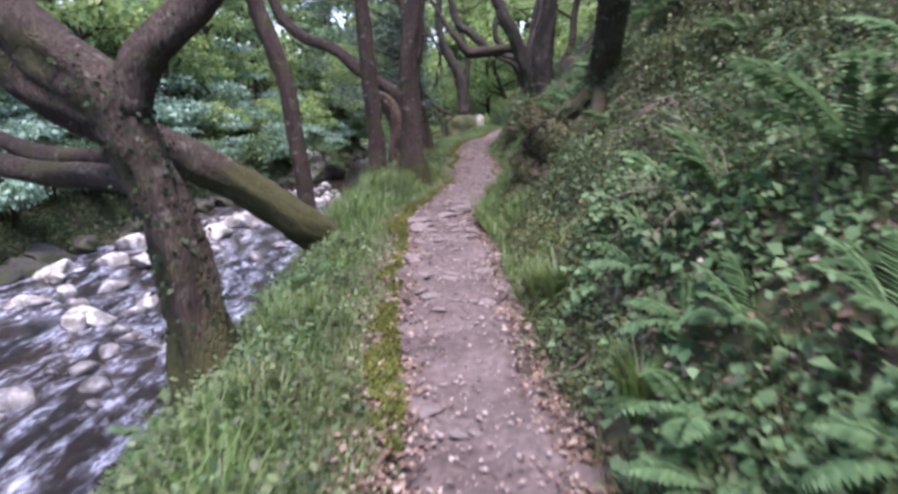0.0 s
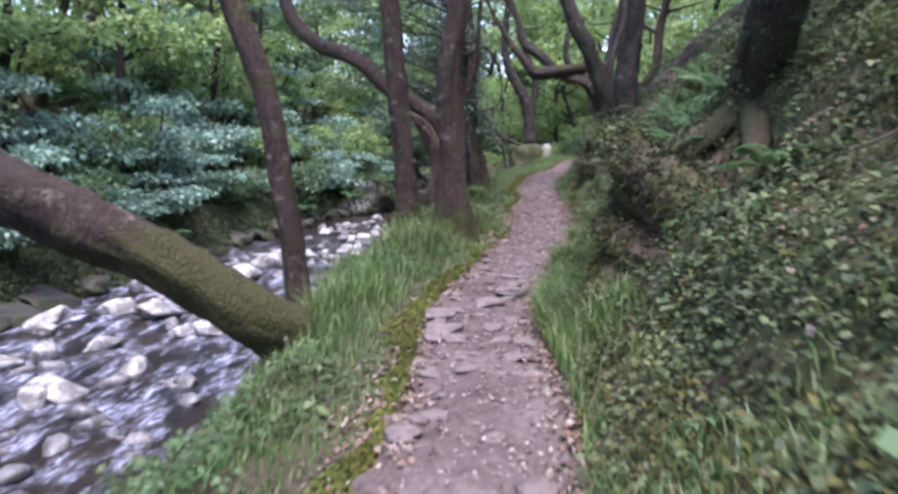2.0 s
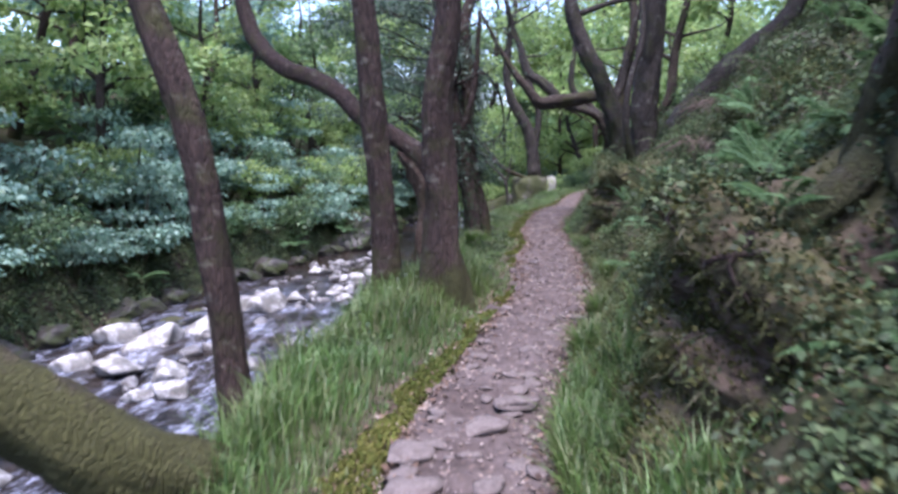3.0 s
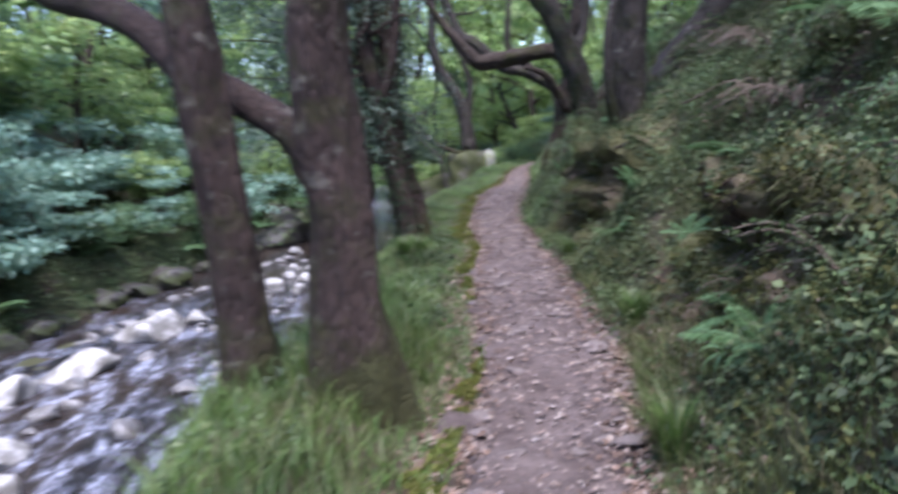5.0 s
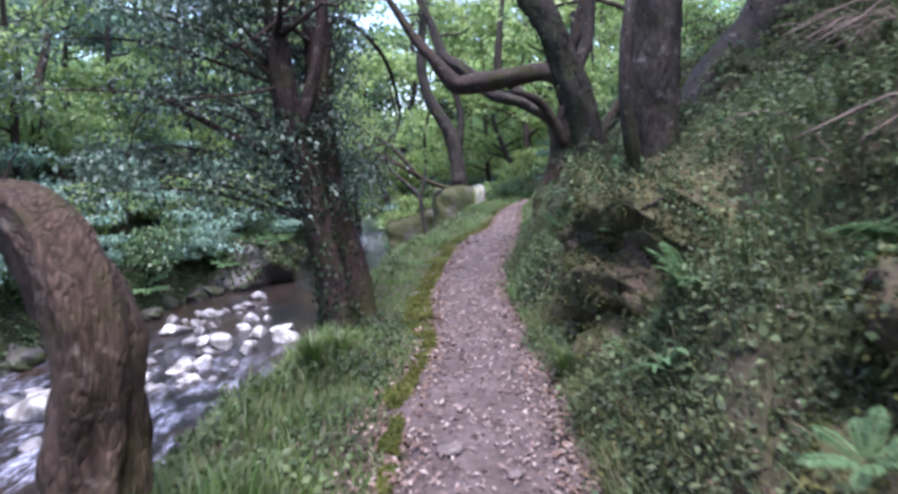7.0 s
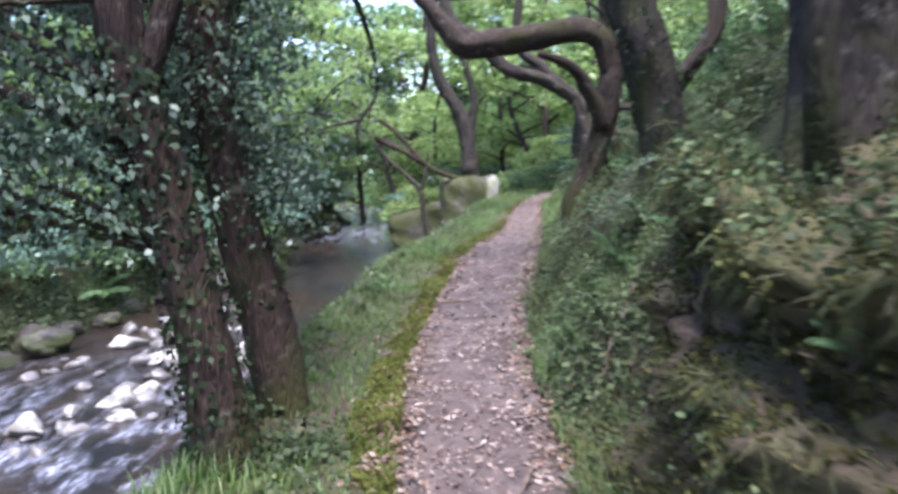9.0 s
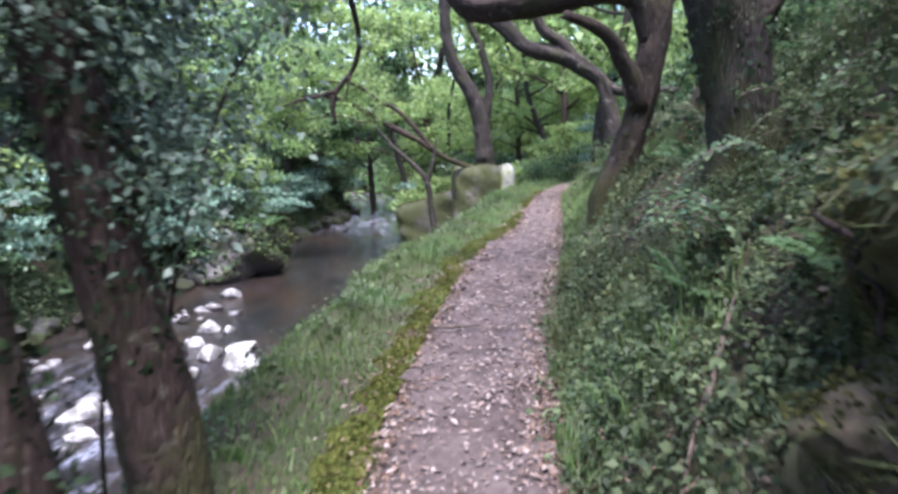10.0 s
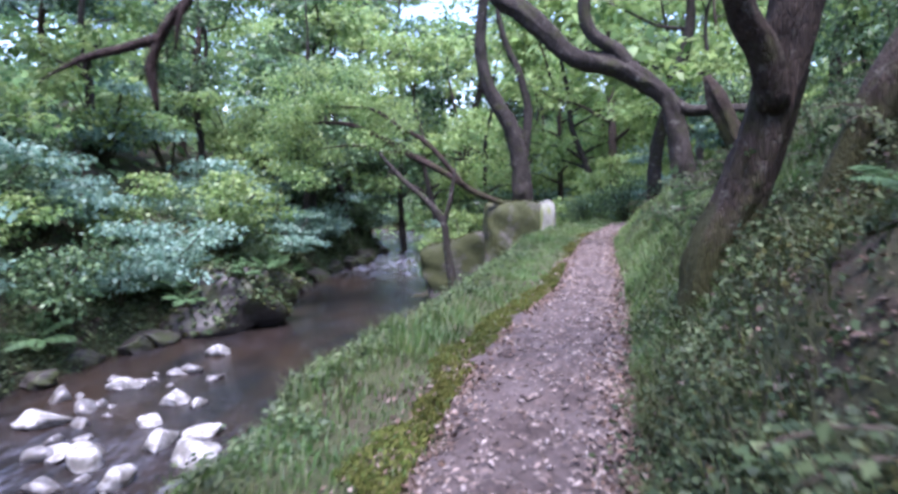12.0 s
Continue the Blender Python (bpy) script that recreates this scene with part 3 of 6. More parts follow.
tagged(ob, "dark mossy rock ledge overhanging the far water's edge", "boulder")
for i, (x, y, z, s, rz) in enumerate(((1.15, 8.6, 0.75, 0.42, 80), (1.3, 8.9, 1.1, 0.35, 20), 
                                      (1.72, 16.2, 0.72, 0.34, 85), (1.56, 16.9, 0.4, 0.28, 70), (1.8, 15.5, 0.75, 0.34, 120), (1.4, 3.3, 0.85, 0.35, 10), (1.75, 18.6, 0.65, 0.28, 60), (1.85, 16.7, 1.0, 0.32, 20))):
    ob = boulder(BIG[i % 3:i % 3 + 1], x, y, z, s, s * 0.8, s * 0.9, rz, "dark mossy rock jutting from the cut bank", "rock")


# row of rocks whose dark colour stands for the shaded undercut
rng = np.random.RandomState(41)
for y in np.arange(10, 60, 1.15):
    x = float(far_shore(y)) + rng.uniform(-0.25, 0.3)
    ob = new("shore_rock", SHORE[rng.randint(3)])
    sz = rng.uniform(0.4, 0.95)
    ob.matrix_basis = pose(x, y + rng.normal() * 0.3, WATER_Z + 0.12 * sz, rng.uniform(-10, 10), rng.uniform(-15, 15), rng.uniform(-25, 25)) @ Matrix.Diagonal((sz * 0.75, sz * 1.5, sz * 0.75, 1))
    tagged(ob, "wet rock at the far water's edge, coloured dark for the undercut's shade", "rock", "rocks along the far shore")


# ---- trees ----
def grow_top(rng, p, height_to, lean):
    """Continues a trunk upward from its last given point."""
    x, y, z, r = p
    out = []
    n = 5
    for i in range(1, n + 1):
        t = i / n
        out.append((x + lean[0] * t + rng.normal() * 0.12, y + lean[1] * t + rng.normal() * 0.12, z + (height_to - z) * t, max(r * (1 - 0.85 * t), 0.02)))
    return out


def tree(name, label, stems, bark, leaf, top=9.0, lean=(0, 0), n_leaves=3500, leaf_size=0.09, seed=0, limbs=(), crown_r=1.1, n_branch=9, bough=0.5, flare=0.8, low=0.35, ivy=(), sprays=(), lumpy=0.16):
    """A tree with a trunk through the first stem's points, limbs through the others', boughs and a crown of leaves above."""
    rng = np.random.RandomState(seed + 100)
    base = stems[0][0]
    at = (base[0], base[1], h1(base[0], base[1]))
    ob = thing(name, at, label, "tree")
    first = list(stems[0])
    foot = (base[0], base[1], min(at[2], base[2]) - 0.25, base[3] * 1.1)
    trunk = [foot] + first
    if top:
        trunk = trunk + grow_top(rng, first[-1], top, lean)
    part("trunk", tube_mesh("trunk", shifted(trunk, at), bark, 24, lumpy, flare, 0.07, seed), ob)
    if ivy:
        s = spline(trunk, 0.05)
        s = s[(s[:, 2] > at[2] + ivy[1]) & (s[:, 2] < at[2] + ivy[2])]
        q = s[rng.randint(0, len(s), ivy[0])]
        d = unit(rng.normal(size=(ivy[0], 3)) * [1, 1, 0.25])
        L = 0.04 * (0.6 + 0.8 * rng.rand(ivy[0]))
        part("ivy", leaf_mesh("ivy", q[:, :3] + d * (q[:, 3:4] * 1.05 + 0.09 * rng.rand(ivy[0], 1) ** 2) - np.array(at), unit(rng.normal(size=(ivy[0], 3)) * 0.6 - [0, 0, 0.7]), d, L, L * 0.38, IVY), ob, "dark ivy leaves")
    for i, lm in enumerate(limbs):
        part("limb", tube_mesh("limb", shifted(lm, at), bark, 16, 0.17, 0, 0.08, seed + i + 3), ob)
    if top:
        s = spline(trunk, 0.3)
        z0 = first[-1][2]
        cand = [q for q in s if q[2] > z0 + low] or [s[-1]]
        for k in range(n_branch):
            q = cand[rng.randint(len(cand))]
            a = rng.uniform(0, 6.283)
            ln = rng.uniform(1.2, 2.8)
            r0 = max(q[3] * bough, 0.02)
            pts = [(q[0], q[1], q[2], r0)]
            for j in (0.35, 0.7, 1.0):
                pts.append((q[0] + math.cos(a) * ln * j + rng.normal() * 0.12, q[1] + math.sin(a) * ln * j + rng.normal() * 0.12, q[2] + ln * j * rng.uniform(0.15, 0.5), r0 * (1 - 0.8 * j)))
            br = part("branch", tube_mesh("branch", shifted(pts, at), bark, 6, 0.1, 0, 0.25, k), ob)
            A = cluster_leaves(rng, np.array([pts[-1][:3], pts[-2][:3]]) - np.array(at), crown_r, int(0.42 * n_leaves / n_branch), leaf_size)
            part("leaves", leaf_mesh("leaves", A[0], A[1], A[2], A[3], A[3] * 0.3, leaf), br)
        for k, e in enumerate(sprays):
            q = min(s, key=lambda w: abs(w[2] - e[2] + 0.5))
            m = [(q[i] * 0.45 + e[i] * 0.55 + rng.normal() * 0.06) for i in range(3)]
            pts = [(q[0], q[1], q[2], 0.022), (m[0], m[1], m[2] + 0.12, 0.014), (e[0], e[1], e[2], 0.004)]
            br = part("spray", tube_mesh("spray", shifted(pts, at), bark, 5, 0.1, 0, 0.15, k), ob)
            A = cluster_leaves(rng, np.array([e, e, m]) - np.array(at), 0.45, 540, leaf_size, 0.5, 0.35)
            part("leaves", leaf_mesh("leaves", A[0], A[1], A[2], A[3], A[3] * 0.3, leaf), br)
    return ob


# the leaning mossy pair at the stream bank
tree("tree", "ivy-grown mossy tree forking low over the stream bank",
     [[(-1.55, 4.3, -0.46, 0.2), (-1.60, 4.3, -0.10, 0.185), (-1.69, 4.3, 0.47, 0.158), (-1.81, 4.3, 0.90, 0.141), (-1.94, 4.3, 1.22, 0.16), (-2.02, 4.3, 1.42, 0.17), (-2.34, 4.3, 1.66, 0.15), (-2.62, 4.3, 1.9, 0.135), (-2.93, 4.35, 2.2, 0.117)]],
     MOSSBARK, BLUELEAF, 8, (-1.5, 0.6), 2500, seed=1, ivy=(900, 0.3, 2.0), lumpy=0.28,
     limbs=([(-1.93, 4.3, 1.3, 0.14), (-1.82, 4.3, 1.62, 0.119), (-1.62, 4.3, 1.81, 0.118), (-1.41, 4.3, 2.0, 0.1), (-1.22, 4.3, 2.28, 0.091), (-1.1, 4.3, 2.9, 0.08), (-1.0, 4.5, 4.2, 0.06)],
            [(-1.85, 4.4, 0.88, 0.09), (-2.4, 4.8, 0.9, 0.085), (-2.9, 5.0, 0.89, 0.08), (-3.42, 5.0, 1.04, 0.077), (-4.2, 5.2, 1.5, 0.05)]))
tree("tree", "thick leaning tree with green moss on its lower trunk",
     [[(-1.34, 8.16, -0.62, 0.25), (-1.4, 8.05, -0.22, 0.23), (-1.62, 7.85, 0.0, 0.22), (-2.2, 7.55, 0.45, 0.205), (-2.75, 7.25, 0.85, 0.2), (-3.25, 7.0, 1.15, 0.2), (-3.8, 6.75, 1.5, 0.2), (-4.5, 6.5, 2.3, 0.18)]],
     MOSSBARK, LIGHTLEAF, 9, (-1.5, 0.3), 3000, seed=2, flare=0.3, lumpy=0.24,
     limbs=([(-3.0, 7.1, 0.95, 0.13), (-3.6, 7.3, 0.8, 0.12), (-4.4, 7.5, 0.85, 0.1), (-5.2, 7.6, 1.2, 0.07)],))
tree("tree", "slender dark-barked tree leaning toward the water",
     [[(-1.96, 9.75, -0.52, 0.147), (-2.03, 9.75, -0.04, 0.124), (-2.12, 9.75, 0.75, 0.113), (-2.24, 9.75, 1.57, 0.113), (-2.39, 9.75, 2.08, 0.113), (-2.59, 9.75, 2.64, 0.111), (-2.78, 9.75, 3.32, 0.102)]],
     BARK, BLUELEAF, 9, (-0.8, 0.5), 3000, seed=3, flare=0.4)
tree("tree", "upright reddish-brown tree rising from the long grass",
     [[(-1.252, 11.850, 0.100, 0.165), (-1.270, 11.850, 0.527, 0.139), (-1.304, 11.850, 1.040, 0.126), (-1.357, 11.850, 1.579, 0.122), (-1.392, 11.850, 2.032, 0.122), (-1.418, 11.850, 2.371, 0.122), (-1.478, 11.850, 2.971, 0.113)]],
     BARK, DARKLEAF, 10, (-0.5, 0.3), 3000, seed=4, flare=0.5)
tree("tree", "stout upright tree with mossy foot and long curved side limb",
     [[(-0.643, 11.676, 0.274, 0.226), (-0.678, 11.676, 0.622, 0.181), (-0.687, 11.676, 1.031, 0.157), (-0.713, 11.676, 1.475, 0.151), (-0.722, 11.676, 1.901, 0.148), (-0.687, 11.676, 2.275, 0.139), (-0.617, 11.676, 2.754, 0.128)]],
     BARK, DARKLEAF, 10, (0.2, 0.3), 3000, seed=5, flare=0.5,
     limbs=([(-0.713, 11.763, 1.144, 0.087), (-0.800, 11.893, 1.301, 0.090), (-0.957, 12.015, 1.510, 0.091), (-1.244, 12.181, 1.692, 0.091), (-1.626, 12.337, 1.918, 0.094), (-1.914, 12.503, 2.171, 0.096), (-2.218, 12.668, 2.336, 0.100), (-2.592, 12.824, 2.467, 0.100), (-2.931, 12.990, 2.719, 0.096), (-3.175, 13.155, 3.084, 0.087), (-3.410, 13.329, 3.841, 0.070), (-3.758, 13.503, 4.885, 0.044)],))
tree("tree_stump", "broken mossy tree stump bent over toward the stream",
     [[(-1.1, 13.7, 0.1, 0.19), (-1.06, 13.7, 0.56, 0.165), (-1.03, 13.7, 0.80, 0.168), (-1.07, 13.7, 1.05, 0.16), (-1.17, 13.7, 1.27, 0.145), (-1.27, 13.7, 1.41, 0.11), (-1.37, 13.7, 1.48, 0.08), (-1.47, 13.7, 1.56, 0.03)]],
     STUMPBARK, DARKLEAF, 0, seed=6, flare=0.4, lumpy=0.34)
rng = np.random.RandomState(78)
SPRAYS = [(-1.9 + rng.uniform(-1.4, 0.7), 17.4 + rng.uniform(-0.7, 0.9), rng.uniform(1.35, 4.4)) for _ in range(32)]
SPRAYS_FAR = [(-1.15 + rng.uniform(-0.6, 0.45), 19.3 + rng.uniform(-0.7, 0.7), rng.uniform(1.35, 3.0)) for _ in range(16)]
tree("holly_tree", "ivy-clad holly tree with forked trunk beside the path",
     [[(-0.77, 17.6, -0.05, 0.16), (-0.84, 17.6, 0.5, 0.14), (-0.93, 17.6, 1.03, 0.13), (-1.05, 17.6, 1.6, 0.12), (-1.13, 17.6, 2.0, 0.115), (-1.17, 17.6, 2.3, 0.12), (-1.2, 17.6, 2.7, 0.11)]],
     BARK, HOLLY, 7, (-0.4, 0), 4200, 0.048, 7, flare=0.5, low=-0.3, bough=0.25, n_branch=14, ivy=(1500, 0.05, 2.2), sprays=SPRAYS,
     limbs=([(-1.08, 17.6, 1.8, 0.06), (-0.97, 17.6, 2.1, 0.062), (-0.86, 17.6, 2.43, 0.056), (-0.78, 17.6, 2.9, 0.05), (-0.7, 17.5, 4.0, 0.03)],
            [(-1.03, 17.6, 1.6, 0.045), (-1.5, 17.4, 1.8, 0.035), (-2.1, 17.1, 2.2, 0.025)],
            [(-1.15, 17.6, 2.3, 0.02), (-1.4, 17.2, 2.2, 0.014), (-1.65, 16.9, 2.15, 0.011), (-1.93, 16.9, 2.13, 0.01), (-2.17, 16.9, 2.05, 0.009), (-2.29, 16.9, 1.8, 0.007), (-2.35, 16.9, 1.4, 0.005), (-2.4, 16.9, 1.0, 0.003)],
            [(-1.0, 17.5, 3.0, 0.016), (-1.26, 17.2, 2.68, 0.011), (-1.61, 17.2, 2.53, 0.008), (-1.75, 17.2, 2.3, 0.004)]))
tree("holly_tree", "second holly trunk with dark leaves and pale bark patches",
     [[(-0.66, 18.3, -0.02, 0.155), (-0.74, 18.3, 0.56, 0.14), (-0.85, 18.3, 1.03, 0.13), (-0.93, 18.3, 1.5, 0.125), (-0.98, 18.3, 2.0, 0.13), (-0.97, 18.3, 2.5, 0.13), (-0.96, 18.3, 3.0, 0.12)]],
     BARK, HOLLY, 8, (0.2, 0.3), 4200, 0.048, 8, flare=0.5, low=-0.3, bough=0.25, n_branch=14, ivy=(900, 0.6, 2.6), sprays=SPRAYS_FAR,
     limbs=([(-0.96, 18.3, 2.9, 0.04), (-0.8, 19.3, 3.2, 0.032), (-0.5, 20.6, 2.95, 0.026), (-0.38, 21.3, 2.35, 0.022), (-0.44, 21.4, 2.06, 0.02), (-0.53, 21.4, 1.95, 0.019), (-0.59, 21.4, 1.86, 0.018), (-0.62, 21.4, 1.77, 0.02), (-0.61, 21.4, 1.69, 0.016), (-0.6, 21.4, 1.62, 0.008)],
            [(-0.57, 21.4, 1.88, 0.021), (-0.74, 21.4, 1.84, 0.018), (-0.89, 21.4, 1.81, 0.013), (-1.08, 21.45, 1.75, 0.004)],
            [(-0.46, 21.38, 2.02, 0.013), (-0.48, 21.35, 1.92, 0.01), (-0.5, 21.35, 1.8, 0.004)]))
ob = thing("holly_bush", (-1.0, 18.8, -0.3), "slender glossy holly bush hanging over the stream bank", "shrub")
rng = np.random.RandomState(77)
feet = [(-1.2, 18.7), (-0.95, 18.85), (-0.62, 18.75), (-1.4, 18.9)]
cs = []
for i in range(20):
    a = rng.uniform(0, 6.283)
    ex, ey, ez = -1.05 + 0.85 * math.cos(a) * rng.uniform(0.3, 1), 18.75 + 0.7 * math.sin(a) * rng.uniform(0.2, 1), rng.uniform(1.0, 4.4)
    bx, by = feet[i] if i < 2 else (-0.9, 18.35)
    low = -0.6 if i < 2 else rng.uniform(1.0, 2.2)
    b = [(bx, by, low, 0.013), (bx + (ex - bx) * 0.1, by + (ey - by) * 0.1, low + (ez - low) * 0.5, 0.011), (bx + (ex - bx) * 0.6, by + (ey - by) * 0.6, low + (ez - low) * 0.9, 0.007), (ex, ey, ez, 0.003)]
    st = part("stem", tube_mesh("stem", shifted(b, (-1.0, 18.8, -0.3)), BARK, 5, 0.1, 0, 0.2, i), ob)
    A = cluster_leaves(rng, np.array([b[3][:3], b[2][:3]]) - np.array((-1.0, 18.8, -0.3)), 0.4, 420, 0.045, 0.9, 0.2)
    part("leaves", leaf_mesh("leaves", A[0], A[1], A[2], A[3], A[3] * 0.3, HOLLY), st)
# oaks on the cut bank above the path
tree("oak_tree", "dark rough-barked tree rooted high on the cut bank",
     [[(1.66, 8.0, 1.2, 0.2), (1.63, 7.85, 1.6, 0.165), (1.6, 7.6, 1.95, 0.15), (1.57, 7.35, 2.25, 0.145), (1.58, 7.1, 2.75, 0.14)]], BARK, DARKLEAF, 9, (0.6, 0.5), 3000, seed=9, flare=0.7, lumpy=0.25, ivy=(500, 0.0, 1.2),
     limbs=([(1.6, 7.9, 1.55, 0.1), (1.4, 7.75, 1.38, 0.08), (1.14, 7.7, 1.16, 0.06), (0.98, 7.72, 0.85, 0.045), (0.92, 7.75, 0.45, 0.03), (0.9, 7.8, 0.1, 0.02)],
            [(1.6, 7.8, 1.5, 0.1), (1.5, 7.4, 1.32, 0.075), (1.36, 7.05, 1.1, 0.055), (1.2, 6.8, 0.8, 0.035), (1.1, 6.7, 0.55, 0.02)],
            [(1.68, 8.0, 1.5, 0.1), (1.45, 8.2, 1.3, 0.07), (1.2, 8.35, 1.05, 0.05), (1.05, 8.4, 0.7, 0.03), (1.0, 8.4, 0.3, 0.02)]))
tree("oak_tree", "grey-barked oak with a second mossy stem leaning uphill",
     [[(2.08, 17.3, 1.0, 0.27), (2.11, 17.3, 1.38, 0.23), (2.12, 17.3, 1.85, 0.2), (2.12, 17.3, 2.3, 0.198), (2.15, 17.3, 2.8, 0.195), (2.18, 17.3, 3.4, 0.185)]], GREYBARK, LIGHTLEAF, 10, (0.3, 0.5), 2000, seed=10, lumpy=0.25, flare=0.2,
     limbs=([(2.25, 17.6, 1.1, 0.2), (2.63, 18.1, 1.63, 0.22), (3.06, 18.5, 2.27, 0.25), (3.7, 18.9, 2.9, 0.24), (4.38, 19.3, 3.51, 0.22), (5.24, 19.7, 4.3, 0.18), (6, 20, 6.0, 0.1)],
            [(2.02, 17.25, 1.2, 0.07), (1.8, 17.1, 0.98, 0.05), (1.6, 17.0, 0.68, 0.04), (1.42, 16.95, 0.42, 0.03), (1.3, 16.9, 0.2, 0.02)],
            [(1.95, 17.05, 1.25, 0.07), (1.82, 16.85, 1.6, 0.062), (1.75, 16.75, 2.05, 0.056), (1.76, 16.75, 2.5, 0.052), (1.84, 16.8, 2.9, 0.05), (1.98, 16.9, 3.4, 0.045), (2.0, 17.2, 4.4, 0.03)]))
tree("oak_tree", "gnarled oak leaning over the path with ivy on its trunk",
     [[(2.2, 20.0, 1.25, 0.26), (2.12, 20.0, 1.6, 0.2), (2.03, 20.0, 1.98, 0.19), (1.93, 20.0, 2.35, 0.19), (1.77, 20.0, 2.75, 0.18), (1.6, 20.0, 3.2, 0.17), (1.3, 20.0, 3.7, 0.16)]], GREYBARK, LIGHTLEAF, 9, (-0.8, 0.4), 2000, seed=11, lumpy=0.25, ivy=(900, 0.2, 2.2),
     limbs=([(1.85, 20, 2.5, 0.09), (2.1, 20.2, 3.0, 0.08), (2.2, 20.3, 3.7, 0.06), (2.5, 20.5, 4.8, 0.04)],))
tree("oak_tree", "mossy oak with a heavy horizontal limb over the path",
     [[(1.98, 23.7, 0.82, 0.19), (2.1, 23.7, 1.15, 0.165), (2.26, 23.7, 1.65, 0.15), (2.38, 23.7, 2.15, 0.146), (2.46, 23.7, 2.7, 0.142), (2.52, 23.7, 3.3, 0.135)]], MOSSBARK, LIGHTLEAF, 10, (0.4, 0.3), 2000, seed=12, lumpy=0.25, flare=0.45,
     limbs=([(2.42, 23.7, 2.5, 0.13), (2.26, 23.65, 2.94, 0.145), (1.91, 23.6, 3.07, 0.16), (1.31, 23.6, 2.97, 0.17), (0.83, 23.6, 2.92, 0.175), (0.49, 23.6, 2.90, 0.155), (0.29, 23.6, 3.08, 0.13), (0.06, 23.6, 3.36, 0.11), (-0.17, 23.6, 3.63, 0.095), (-0.6, 23.5, 4.3, 0.06), (-1.1, 23.3, 5.2, 0.03)],
            [(2.28, 23.6, 1.8, 0.1), (2.18, 23.5, 2.1, 0.1), (2.03, 23.4, 2.31, 0.09), (1.94, 23.3, 2.46, 0.08), (1.74, 23.2, 2.6, 0.07), (1.4, 23.0, 2.7, 0.045)]))
tree("oak_tree", "dark mossy oak leaning uphill behind the path",
     [[(2.9, 23.9, 1.2, 0.19), (2.98, 23.9, 1.62, 0.15), (3.12, 23.9, 2.0, 0.14), (3.35, 23.9, 2.4, 0.135), (3.8, 23.9, 3.1, 0.125)]], MOSSBARK, LIGHTLEAF, 9, (0.8, 0.3), 3000, seed=13, lumpy=0.25)
tree("oak_tree", "bent oak arching over the whole path",
     [[(3.55, 32, 1.4, 0.21), (3.40, 32, 2.21, 0.175), (3.24, 32, 2.72, 0.173), (2.83, 32, 3.03, 0.19), (2.33, 32, 3.29, 0.19), (1.62, 32, 3.46, 0.185), (1.12, 32, 3.88, 0.18), (0.66, 32, 4.3, 0.17), (0.20, 32, 4.66, 0.15)]], GREYBARK, LIGHTLEAF, 9, (-1.5, 0), 2000, seed=14, lumpy=0.25,
     limbs=([(2.73, 32, 3.03, 0.14), (2.38, 32, 3.54, 0.135), (1.93, 32, 3.85, 0.125), (1.77, 32, 4.26, 0.115), (1.82, 32, 5.04, 0.1), (2.0, 32, 6.5, 0.05)],
            [(3.29, 32, 2.7, 0.11), (3.64, 32, 2.51, 0.1), (4.23, 32, 2.54, 0.09), (4.9, 32, 2.5, 0.07)]))
tree("tree", "tall far tree forking above the mossy boulder",
     [[(0.61, 48, 0.2, 0.45), (0.50, 48, 2.16, 0.37), (0.04, 48, 3.55, 0.32), (-0.76, 48, 4.94, 0.28), (-1.09, 48, 6.54, 0.24), (-0.96, 48, 8.3, 0.2)]], GREYBARK, LIGHTLEAF, 13, (0.5, 0), 4500, 0.13, 15, crown_r=1.8,
     limbs=([(0.55, 48, 1.6, 0.22), (0.85, 48, 3.76, 0.18), (0.51, 48, 5.36, 0.16), (-0.17, 48, 6.96, 0.13), (-0.6, 48, 9, 0.06)],))
tree("sapling", "small forked sapling on the grassy stream bank",
     [[(-0.42, 30.2, -0.5, 0.075), (-0.51, 30.2, 0.16, 0.058), (-0.59, 30.2, 0.67, 0.06), (-0.91, 30.2, 1.04, 0.042), (-1.23, 30.2, 1.32, 0.04), (-1.6, 30.2, 1.75, 0.02)]], GREYBARK, LIGHTLEAF, 0, seed=16, flare=0.3,
     limbs=([(-0.57, 30.2, 0.6, 0.05), (-0.45, 30.2, 1.04, 0.04), (-0.38, 30.2, 1.5, 0.02)],))
ob = thing("leaning_tree", (0.1, 40.6, 0.6), "low leaning tree arching from boulder over water", "tree")
